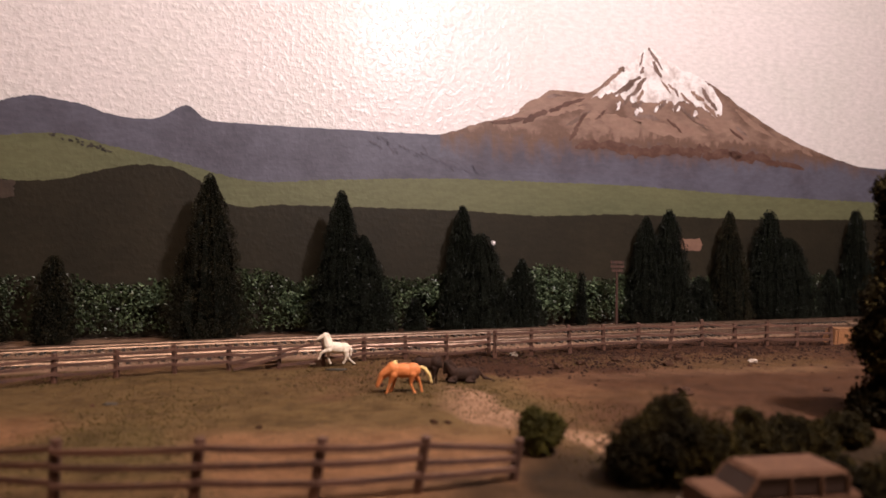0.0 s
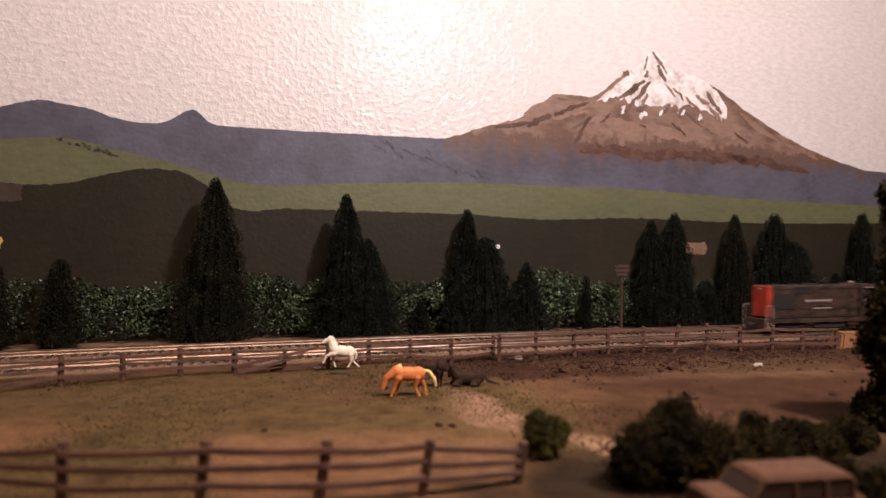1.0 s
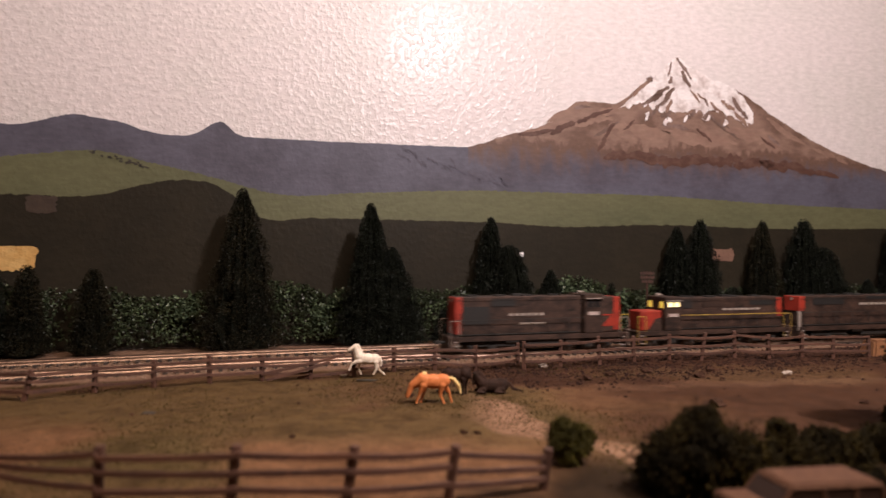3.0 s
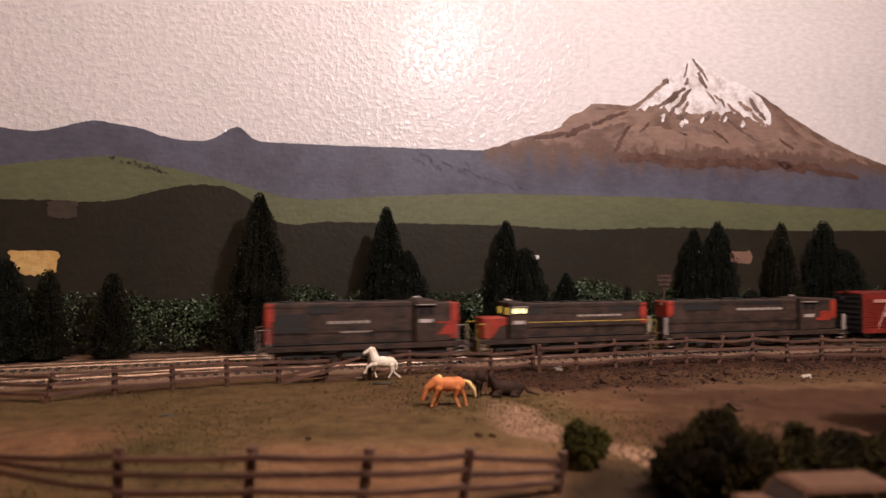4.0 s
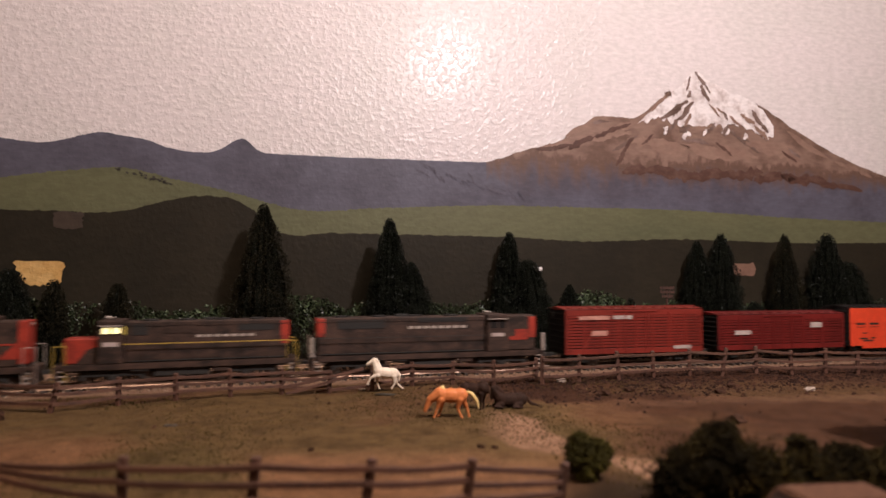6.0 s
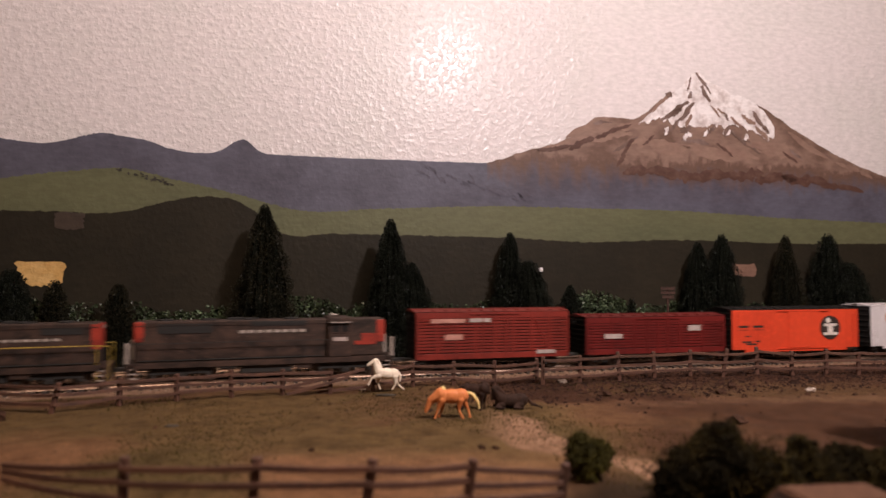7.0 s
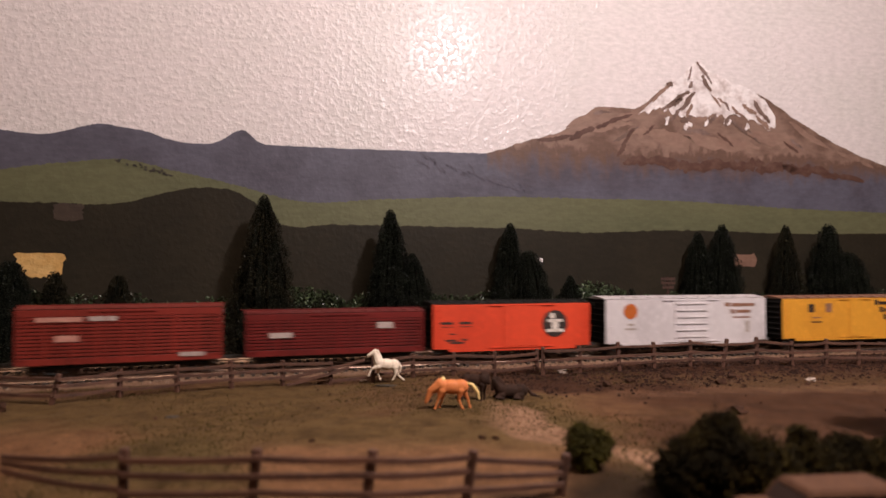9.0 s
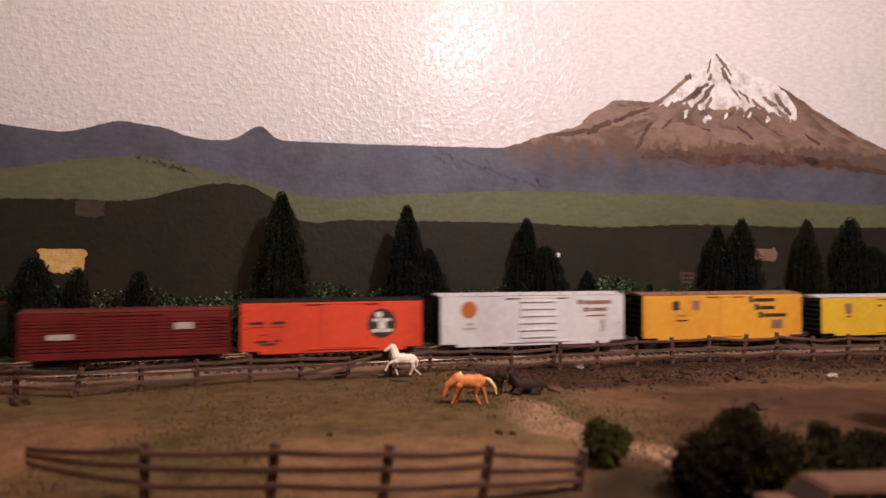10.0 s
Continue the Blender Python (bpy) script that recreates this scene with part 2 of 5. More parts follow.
def on_line(s, off=0.0185):
    """Place and heading on the track at the length s; off: metres to the far side."""
    x, y = float(np.interp(s, LS, LX)), float(np.interp(s, LS, LY))
    h = math.atan2(float(np.interp(s + 0.01, LS, LY) - np.interp(s - 0.01, LS, LY)), float(np.interp(s + 0.01, LS, LX) - np.interp(s - 0.01, LS, LX)))
    return x - math.sin(h) * off, y + math.cos(h) * off, h


def wall_y(x):
    return WALL_Y + WALL_SLOPE * x


def ease(a, b, x):
    k = np.clip((x - a) / (b - a), 0, 1)
    return k * k * (3 - 2 * k)


def waves(x, y, f, seed):
    """Smooth uneven field of about -1 to 1."""
    r = np.random.default_rng(seed)
    out = 0
    for _ in range(7):
        a, k, p = r.random() * 6.283, f * (0.6 + r.random()), r.random() * 6.283
        out = out + np.sin(k * (x * math.cos(a) + y * math.sin(a)) + p)
    return out / 3.5


def land(x, y):
    """Height of the ground."""
    d = y - line_y(x)
    z = -0.0072 * ease(-0.075, -0.015, d)
    z = z + 0.0006 * waves(x, y, 60, 3) * (1 - ease(-0.05, -0.02, d)) + 0.0003 * waves(x, y, 190, 4)
    strip = ease(-0.16, -0.11, d) * ease(-0.03, -0.05, d) * ease(-0.06, 0.05, x)
    z = z + strip * (0.0007 * waves(x, y, 260, 5) + 0.0004 * waves(x, y, 620, 6))
    z = z - 0.0060 * ease(0.102, 0.125, d)
    return z + 0.0012 * ease(0.1, 0.2, x) * ease(0.33, 0.25, y)


# ---- the room and the painted wall
wall = thing("wall_backdrop", "", "", kind="structure", at=pose(0, WALL_Y, 0, 0, 0, WALL_TURN))
part("wall_surface", boxed(-2.3, 2.6, 0.0, 0.10, -1.0, 1.6), PAINT_SKY, wall, "cream rolled wall with orange-peel texture")


def curve(points):
    """Smooth profile through a few control points."""
    px, pz = np.array([p[0] for p in points]), np.array([p[1] for p in points])
    slope = np.gradient(pz, px)

    def at(u):
        i = np.clip(np.searchsorted(px, u) - 1, 0, len(px) - 2)
        h = px[i + 1] - px[i]
        k = np.clip((u - px[i]) / h, 0, 1)
        a, b = slope[i] * h, slope[i + 1] * h
        return pz[i] * (2 * k**3 - 3 * k**2 + 1) + a * (k**3 - 2 * k**2 + k) + pz[i + 1] * (3 * k**2 - 2 * k**3) + b * (k**3 - k**2)
    return at


def layer(name, u0, u1, top, bottom, proud, material, label, jitter=0.0007, step=0.0008, seed=1):
    """A coat of paint on the wall between two profiles, its brushed edges uneven."""
    u = np.arange(u0, u1 + step, step)
    rough = waves(u, u * 0, 420, seed) * jitter + waves(u, u * 0, 1500, seed + 1) * jitter * 0.7 + np.maximum(0, waves(u, u * 0, 2600, seed + 2)) * jitter * 0.8
    t = top(u) + rough
    low = np.minimum(bottom(u) + np.roll(rough, 5), t - 0.0002)
    n = len(u)
    y = -proud
    v = [(a, y, b) for a, b in zip(u, t)] + [(a, y, b) for a, b in zip(u, low)]
    f = [(i, n + i, n + i + 1, i + 1) for i in range(n - 1)]
    me = bpy.data.meshes.new(name)
    me.from_pydata(v, [], f)
    me.materials.append(material)
    return part(name, me, None, wall, label)


def flat(h):
    return lambda u: np.full_like(u, h)


ridge = curve([(-1.6, 0.20), (-0.75, 0.225), (-0.517, 0.2117), (-0.452, 0.2078), (-0.412, 0.2192), (-0.379, 0.2162), (-0.318, 0.2032), (-0.296, 0.206), (-0.270, 0.2190), (-0.2535, 0.2066), (-0.235, 0.2048), (-0.206, 0.2043), (-0.106, 0.2045), (0.0, 0.2052), (0.3, 0.206), (0.6, 0.196), (1.2, 0.185), (2.0, 0.18)])
meadow = curve([(-1.6, 0.17), (-0.6, 0.158), (-0.517, 0.1677), (-0.441, 0.1795), (-0.384, 0.1842), (-0.339, 0.1748), (-0.272, 0.1602), (-0.222, 0.1472), (-0.118, 0.1505), (0.0, 0.156), (0.116, 0.1565), (0.231, 0.1565), (0.40, 0.1505), (0.66, 0.1465), (1.2, 0.15), (2.0, 0.145)])
woods = curve([(-1.6, 0.14), (-0.6, 0.138), (-0.517, 0.1388), (-0.45, 0.1392), (-0.41, 0.1385), (-0.383, 0.1410), (-0.349, 0.1511), (-0.306, 0.1580), (-0.277, 0.1542), (-0.258, 0.1425), (-0.234, 0.1232), (-0.177, 0.1217), (-0.068, 0.1209), (0.045, 0.1193), (0.10, 0.1165), (0.231, 0.1204), (0.40, 0.1183), (0.66, 0.1222), (2.0, 0.12)])
volcano = curve([(-0.03, 0.200), (0.0, 0.2068), (0.044, 0.2215), (0.1006, 0.2418), (0.130, 0.2645), (0.155, 0.2672), (0.1864, 0.2684), (0.2214, 0.2955), (0.248, 0.3100), (0.2650, 0.3290), (0.2945, 0.3090), (0.3587, 0.2928), (0.4078, 0.2656), (0.4918, 0.2272), (0.5908, 0.1997), (0.662, 0.188), (0.75, 0.18)])
layer("painted_ridge", -1.6, 2.0, lambda u: np.where(u < 0.02, ridge(u), np.minimum(ridge(u), 0.196)), flat(0.14), 0.0008, PAINT_RIDGE, "painted slate-blue distant ridge", 0.0005, seed=12)
layer("painted_volcano", -0.004, 0.74, volcano, flat(0.168), 0.0010, PAINT_VOLCANO, "painted brown volcano with a slate-blue foot", 0.0006, seed=11)
layer("painted_meadow", -1.6, 2.0, meadow, flat(0.10), 0.0012, PAINT_MEADOW, "painted olive-green meadow band", 0.0005, seed=15)
layer("painted_woods", -1.6, 2.0, woods, flat(-0.012), 0.0016, PAINT_WOODS, "painted dark brown wooded hills", 0.0006, seed=16)


# ---- ground
def make_ground():
    nx, ny = 900, 420
    gx = np.linspace(-1.5, 1.9, nx)
    gx = np.sign(gx) * np.abs(gx) ** 1.5 / 1.9**0.5
    v = np.linspace(0, 1, ny)
    X = np.repeat(gx[:, None], ny, 1)
    Y = -0.35 + (wall_y(X) + 0.01 + 0.35) * v[None]
    Z = land(X, Y)
    me = bpy.data.meshes.new("ground")
    idx = np.arange(nx * ny).reshape(nx, ny)
    f = np.stack([idx[:-1, :-1], idx[1:, :-1], idx[1:, 1:], idx[:-1, 1:]], -1).reshape(-1, 4)
    me.from_pydata(np.stack([X, Y, Z], -1).reshape(-1, 3).tolist(), [], f.tolist())
    me.polygons.foreach_set("use_smooth", [True] * len(me.polygons))
    d = Y - line_y(X)
    rag = 0.02 * waves(X, Y, 45, 21) + 0.010 * waves(X, Y, 140, 22)
    dirt = ease(-0.20, -0.15, d + 1.3 * rag) * ease(-0.08, 0.03, X + rag) * (1 - ease(-0.03, -0.01, d))
    dirt = np.maximum(dirt, 0.75 * ease(-0.10, -0.075, d + 0.5 * rag) * (1 - ease(-0.035, -0.015, d)))
    dirt = np.maximum(dirt, 0.9 * ease(0.03, 0.12, X + rag) * ease(0.16, 0.3, Y) * (1 - ease(-0.03, -0.01, d)))
    olive = ease(0.255, 0.30, Y + 0.8 * rag) * ease(0.10, 0.0, X + rag)
    grass = np.maximum(ease(-0.1, 0.8, waves(X, Y, 32, 23)), 0.85 * olive) * (1 - dirt) * ease(0.17, 0.24, Y) * 0.9
    sand = 0.9 * ease(0.026, 0.016, np.abs(Y - (0.335 - 1.05 * X)) + 0.9 * rag) * ease(-0.008, 0.016, X) * ease(0.085, 0.06, X)
    sand = np.maximum(sand, 0.18 * ease(0.018, 0.004, np.abs(Y - (0.405 + 0.22 * (X - 0.09))) + 0.4 * rag) * ease(0.06, 0.10, X) * ease(0.34, 0.24, X))
    lawn = ease(0.012, 0.045, X + 0.6 * rag) * ease(0.285, 0.245, Y + 0.6 * rag + 0.1 * np.maximum(0, 0.07 - X)) * (1 - sand)
    lawn = np.maximum(lawn, 0.8 * ease(-0.03, 0.005, X + 0.7 * rag) * ease(0.238, 0.215, Y + 0.5 * rag)) * (1 - sand)
    moss = 0.6 * ease(0.04, 0.10, X + rag) * ease(-0.3, 0.5, waves(X, Y, 42, 25)) * ease(-0.10, -0.13, d) * (1 - sand)
    dirt, grass = dirt * (1 - 0.7 * moss), np.maximum(grass, moss)
    bed = ease(-0.025, -0.005, d)
    for key, data in (("dirt", dirt), ("grass", grass), ("sand", sand), ("bed", bed), ("lawn", lawn)):
        me.attributes.new(key, "FLOAT", "POINT").data.foreach_set("value", np.clip(data, 0, 1).reshape(-1).astype(np.float32))
    me.materials.append(SOIL)
    tagged(part("ground", me, None), kind="structure")


make_ground()
for name, dims in (("wall_east", (2.4, 2.5, -2.2, 1.5, -1.0, 1.6)), ("wall_west", (-2.2, -2.1, -2.2, 0.2, -1.0, 1.6)), ("wall_south", (-2.1, 2.4, -2.3, -2.2, -1.0, 1.6)),
                   ("ceiling", (-2.2, 2.5, -2.3, 1.6, 1.6, 1.7)), ("floor", (-2.2, 2.5, -2.3, 1.6, -1.1, -1.0))):
    tagged(part(name, boxed(*dims), PLASTER), kind="structure")
tagged(part("layout_fascia", boxed(-1.5, 1.9, -0.37, -0.352, -0.25, 0.0), surface("fascia_paint", (0.06, 0.05, 0.04), scale=8)), kind="structure")

# ---- track
track = thing("railway_track", "", "", kind="structure")
SIDING = 0.0820
tie_mesh = finish(boxed(-0.0014, 0.0014, -0.0150, 0.0150, -0.0021, 0, bevel=0.0002), "tie", TIE_WOOD)
rng = np.random.default_rng(5)
for mid in (0.0185, SIDING):
    for off in (mid - 0.0083, mid + 0.0083):
        bm = bmesh.new()
        rings = []
        for s in np.arange(-1.2, 1.5, 0.012):
            x, y, h = on_line(float(s), off)
            nx_, ny_ = -math.sin(h), math.cos(h)
            rings.append([bm.verts.new((x + nx_ * a, y + ny_ * a, RAIL_TOP + b)) for a, b in ((-0.0005, 0), (0.0005, 0), (0.0004, -0.0012), (0.0011, -0.0022), (-0.0011, -0.0022), (-0.0004, -0.0012))])
        for p, q in zip(rings, rings[1:]):
            for i in range(6):
                bm.faces.new((p[i], p[(i + 1) % 6], q[(i + 1) % 6], q[i]))
        bmesh.ops.recalc_face_normals(bm, faces=bm.faces)
        part("rail", bm, RAIL_STEEL, track, "worn rusty steel rail")
    for s in np.arange(-0.58, 0.52, 0.0078):
        x, y, h = on_line(float(s), mid)
        part("tie", tie_mesh, None, track, at=pose(x + rng.normal() * 0.0003, y, RAIL_TOP - 0.0022, 0, 0, math.degrees(h) + rng.normal() * 1.2))
n = 26000
ss, oo = rng.uniform(-0.85, 1.1, n), np.where(rng.random(n) < 0.5, rng.normal(0.0185, 0.013, n), rng.normal(SIDING, 0.016, n))
pl = []
for s, o in zip(ss, oo):
    x, y, h = on_line(float(s), float(o))
    pl.append((x, y, float(land(x, y)) + 0.0004))
tagged(part("ballast", bits("ballast", pl, rng.uniform(0.0004, 0.0010, n), BALLAST, rng), None), "light tan crushed-stone ballast round the track", "ballast", kind="stuff")


# ---- fences
POST = finish(box(bmesh.new(), -0.0013, 0.0013, -0.0012, 0.0012, -0.003, 0.0165, bevel=0.0003), "post", WOOD_POST)


def fence_rail(a, b, sag, r, parent):
    """A slightly bowed split rail."""
    bm = bmesh.new()
    a, b = Vector(a), Vector(b)
    d = (b - a)
    side = Vector((-d.y, d.x, 0)).normalized()
    rings = []
    for i in range(6):
        k = i / 5
        c = a + d * k + Vector((0, 0, -4 * sag * k * (1 - k)))
        w = r * (1 + 0.12 * math.sin(i * 2.3 + a.x * 900))
        rings.append([bm.verts.new(c + side * u * 0.6 * w + Vector((0, 0, v * w))) for u, v in ((-1, -0.8), (1, -0.9), (1, 0.8), (0, 1.1), (-1, 0.9))])
    for p, q in zip(rings, rings[1:]):
        for i in range(5):
            bm.faces.new((p[i], p[(i + 1) % 5], q[(i + 1) % 5], q[i]))
    bm.faces.new(rings[0][::-1]), bm.faces.new(rings[-1])
    bmesh.ops.recalc_face_normals(bm, faces=bm.faces)
    return part("rail", bm, WOOD_RAIL, parent)


def fence(name, label, posts, heights, scale, skip=(), seed=1):
    """posts: x, y, lean in degrees and top height factor."""
    r = random.Random(seed)
    f = thing(name, label, "fence")
    tops = []
    for x, y, lean, tall in posts:
        z = float(land(x, y))
        part("post", POST, None, f, at=pose(x, y, z, r.uniform(-3, 3), lean, r.uniform(-12, 12)) @ Matrix.Diagonal((scale, scale, scale * tall, 1)))
        tops.append((Vector((x, y, z)), math.tan(radians(lean))))
    for i, ((p, l0), (q, l1)) in enumerate(zip(tops, tops[1:])):
        if i in skip:
            continue
        out = Vector((q.y - p.y, p.x - q.x, 0)).normalized() * 0.0014 * scale
        for h in heights:
            h0, h1 = h + r.uniform(-0.0005, 0.0005), h + r.uniform(-0.0005, 0.0005)
            fence_rail(p + out + Vector((l0 * h0, 0, h0)), q + out + Vector((l1 * h1, 0, h1)), r.uniform(0.0001, 0.0008), 0.00095 * scale, f)
    return f


FAR = [(-0.345, 0.345, -4, 1), (-0.313, 0.350, 3, 1), (-0.281, 0.356, 0, 1), (-0.243, 0.353, 12, 1.05), (-0.2165, 0.375, 0, 1), (-0.1880, 0.388, 1, 1), (-0.1595, 0.401, -1, 1.05), (-0.1320, 0.416, 0, 1), (-0.104, 0.428, 2, 0.9), (-0.0775, 0.438, 0, 1.05), (-0.0525, 0.452, 0, 1), (-0.0250, 0.458, 0, 1), (0.0030, 0.462, 0, 1.1), (0.0340, 0.485, -1, 1.05)]
FAR2 = [(0.0373, 0.4734, 0, 1), (0.0643, 0.4822, 0, 1), (0.0940, 0.4919, -3, 1.05), (0.1223, 0.5074, -2, 1), (0.1513, 0.5160, 0, 1), (0.1765, 0.5200, 9, 1.1), (0.2044, 0.5267, 0, 1.05), (0.2318, 0.5296, 0, 1), (0.2615, 0.5392, 0, 1), (0.2868, 0.5411, 0, 0.85), (0.3155, 0.5430, 0, 0.8)]
fence("pasture_fence", "weathered brown split-rail fence with a fallen bay beside the railway", FAR, (0.0052, 0.0100, 0.0142), 1.0, skip=(8,), seed=3)
fence("pasture_fence", "weathered brown split-rail fence along the railway", [(x, y, lean, 1.2 * tall) for x, y, lean, tall in FAR2], (0.0056, 0.0110, 0.0172), 1.0, seed=4)
broken = thing("fallen_fence_rail", "broken fence rails lying slanted between two posts", "fence rail", "fallen rails")
fence_rail((-0.132, 0.414, 0.0045), (-0.083, 0.436, 0.0142), 0.0006, 0.001, broken)
fence_rail((-0.128, 0.412, 0.0012), (-0.092, 0.430, 0.0100), 0.0004, 0.001, broken)
fence_rail((-0.112, 0.426, 0.0005), (-0.078, 0.436, 0.0030), 0.0002, 0.001, broken)
NEAR = [(-0.1145, 0.201, 1, 1.06), (-0.0732, 0.201, 5, 1.04), (-0.0384, 0.204, 8, 1.04), (-0.0074, 0.2125, 9, 1.0), (0.0238, 0.2240, 8, 0.76)]
near = fence("corral_fence", "weathered dark brown split-rail corral fence round the pasture", NEAR, (0.0058, 0.0112, 0.0165), 1.12, skip=(3,), seed=8)
for h0, h1 in ((0.0050, 0.0040), (0.0095, 0.0076), (0.0150, 0.0110)):
    fence_rail((-0.0075 + 0.001, 0.211, h0), (0.0245, 0.2225, h1), 0.0002, 0.001, near)
for h0, h1 in ((0.0066, 0.0105), (0.0118, 0.0130), (0.0168, 0.0150)):
    fence_rail((-0.156, 0.2030, h1), (-0.1145, 0.1995, h0), 0.0010, 0.001, near)


# ---- trees along the wall
def conifer(x, y, tall, radius, material, label, power=0.75, count=4200, seed=1, belly=0.0, lean=(0, 0), name="conifer_tree", leaf=0.0017):
    count = int(count * 2.4)
    r = np.random.default_rng(seed)
    z0 = float(land(x, y))
    tree = thing(name, label, "tree", "conifers along the railway", at=pose(x, y, z0))
    bm = rod(bmesh.new(), (0, 0, -0.003), (0, 0, tall * 0.9), 0.0022 * tall / 0.12, 0.0004, 7)
    part("trunk", bm, BARK, tree)
    h = 1 - r.random(count) ** 0.68 * 0.985
    a = r.random(count) * 6.283
    bumps = 1 + 0.09 * np.sin(h * 38 + 2 * np.sin(a * 2 + seed)) + 0.11 * np.sin(a * 3 + h * 9 + seed) + 0.08 * np.sin(a * 7 - h * 23)
    rad = radius * ((1 - h) ** power * (1 - belly) + belly * np.sin(np.clip(h, 0, 1) * 3.1416)) * bumps * (0.72 + 0.28 * ease(0.0, 0.07, h)) + 0.0006
    inner = np.where(r.random(count) < 0.75, 0.84 + 0.20 * r.random(count) ** 2, 0.4 + 0.5 * r.random(count))
    p = np.stack([rad * inner * np.cos(a) + lean[0] * h, rad * inner * np.sin(a) + lean[1] * h, 0.002 + h * tall * 0.985], 1)
    w = np.stack([np.cos(a), np.sin(a), np.full(count, 0.35)], 1)
    crown = part("crown", tufts("crown", p, w, leaf, leaf * 0.42, material, r), None, tree)
    # Solid dark core added inside, so the crown can't be seen through.
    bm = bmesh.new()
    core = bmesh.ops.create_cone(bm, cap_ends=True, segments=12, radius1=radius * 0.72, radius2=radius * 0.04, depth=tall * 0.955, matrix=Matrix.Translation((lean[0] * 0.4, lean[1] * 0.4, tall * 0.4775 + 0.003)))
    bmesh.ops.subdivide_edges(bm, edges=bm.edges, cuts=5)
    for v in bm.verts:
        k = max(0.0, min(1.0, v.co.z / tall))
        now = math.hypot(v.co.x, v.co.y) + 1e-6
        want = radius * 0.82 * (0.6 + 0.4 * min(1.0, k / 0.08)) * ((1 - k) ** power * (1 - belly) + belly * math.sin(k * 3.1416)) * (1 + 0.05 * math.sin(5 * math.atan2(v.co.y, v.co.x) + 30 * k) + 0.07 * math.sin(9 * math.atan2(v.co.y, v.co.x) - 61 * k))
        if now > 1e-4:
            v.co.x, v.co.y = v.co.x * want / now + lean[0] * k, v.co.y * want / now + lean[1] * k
    part("crown_core", bm, NEEDLE_CORE, tree)
    return tree


DARK = "tall dark green bristly model conifer standing against the wall"
SMALL = "small dark green model conifer at the foot of the wall"
conifer(-0.2239, 0.6417, 0.1606, 0.0409, BROWN_NEEDLES, "broad brownish-green model conifer with bare twigs", 0.70, 7500, 1)
conifer(-0.1024, 0.6760, 0.1484, 0.0338, NEEDLES, DARK, 0.68, 6200, 2)
conifer(-0.0809, 0.6838, 0.1023, 0.0379, NEEDLES, "medium dark conifer leaning against a taller one", 0.72, 4600, 3)
conifer(0.0218, 0.7370, 0.1376, 0.0273, NEEDLES, DARK, 0.62, 5000, 4)
conifer(0.0413, 0.7276, 0.1063, 0.0378, NEEDLES, "bushy dark green model conifer with a blunt top", 0.50, 5200, 5)
conifer(0.0131, 0.7155, 0.0675, 0.0230, NEEDLES, SMALL, 0.78, 2400, 6)
conifer(0.0886, 0.7457, 0.0788, 0.0290, NEEDLES, SMALL, 0.78, 2800, 7)
conifer(-0.0285, 0.7023, 0.0369, 0.0128, NEEDLES, SMALL, 0.7, 1400, 8)
conifer(0.2743, 0.8073, 0.1399, 0.0322, NEEDLES, DARK, 0.62, 5400, 9)
conifer(0.2456, 0.8040, 0.1303, 0.0289, NEEDLES, DARK, 0.62, 4800, 10)
conifer(0.3586, 0.8332, 0.1399, 0.0281, BROWN_NEEDLES, "tall slender brownish-green model conifer", 0.68, 4600, 11)
conifer(0.4157, 0.8491, 0.1421, 0.0292, NEEDLES, DARK, 0.48, 5200, 12)
conifer(0.4444, 0.8587, 0.1067, 0.0406, NEEDLES, "bushy dark green model conifer with a blunt top", 0.52, 5000, 13)
conifer(0.5560, 0.8966, 0.1470, 0.0197, NEEDLES, DARK, 0.45, 4200, 14)
conifer(0.5730, 0.8920, 0.0806, 0.0178, GREY_NEEDLES, "small pale grey-green model conifer", 0.6, 2200, 15)
conifer(-0.3505, 0.6024, 0.0808, 0.0194, BROWN_NEEDLES, "small brownish-green model conifer", 0.5, 2800, 16)
conifer(-0.4393, 0.5765, 0.0941, 0.0266, NEEDLES, DARK, 0.45, 3600, 17)
conifer(-0.4052, 0.5897, 0.0839, 0.0184, BROWN_NEEDLES, "small brownish-green model conifer", 0.5, 2600, 18)
conifer(0.1605, 0.7682, 0.0635, 0.0056, NEEDLES, "thin spindly dark model conifer", 0.4, 800, 19)
conifer(0.3173, 0.8223, 0.0568, 0.0197, NEEDLES, SMALL, 0.5, 2200, 20)
conifer(0.5136, 0.8843, 0.0652, 0.0166, NEEDLES, SMALL, 0.6, 2000, 21)

# shrubs against the foot of the wall
rng = np.random.default_rng(31)
n = 26000
u = rng.uniform(-0.62, 0.80, n)
top = 0.045 + 0.010 * waves(u, u * 0, 40, 41) + 0.003 * waves(u, u * 0, 150, 42)
hz = rng.random(n) ** 0.8
depth = 0.004 + 0.014 * np.sqrt(1 - hz * 0.98) * (1 + 0.4 * waves(u, hz * 0.05, 120, 43)) * (0.75 + 0.25 * rng.random(n))
ct, st = math.cos(radians(WALL_TURN)), math.sin(radians(WALL_TURN))
keep = rng.random(n) < 0.22 + 0.78 * ease(-0.35, 0.35, waves(u, hz * 0.04, 34, 44) + 0.4 * waves(u, hz * 0.04, 130, 45) + 0.15 + 0.6 * (np.abs(u - 0.12) < 0.13))
u, hz, depth, top = u[keep], hz[keep], depth[keep], top[keep]
n = len(u)
p = np.stack([u * ct + depth * st, WALL_Y + u * st - depth * ct, -0.0065 + hz * (top + 0.0065)], 1)
w = np.tile(np.array([[st, -ct, 0.25]]), (n, 1))
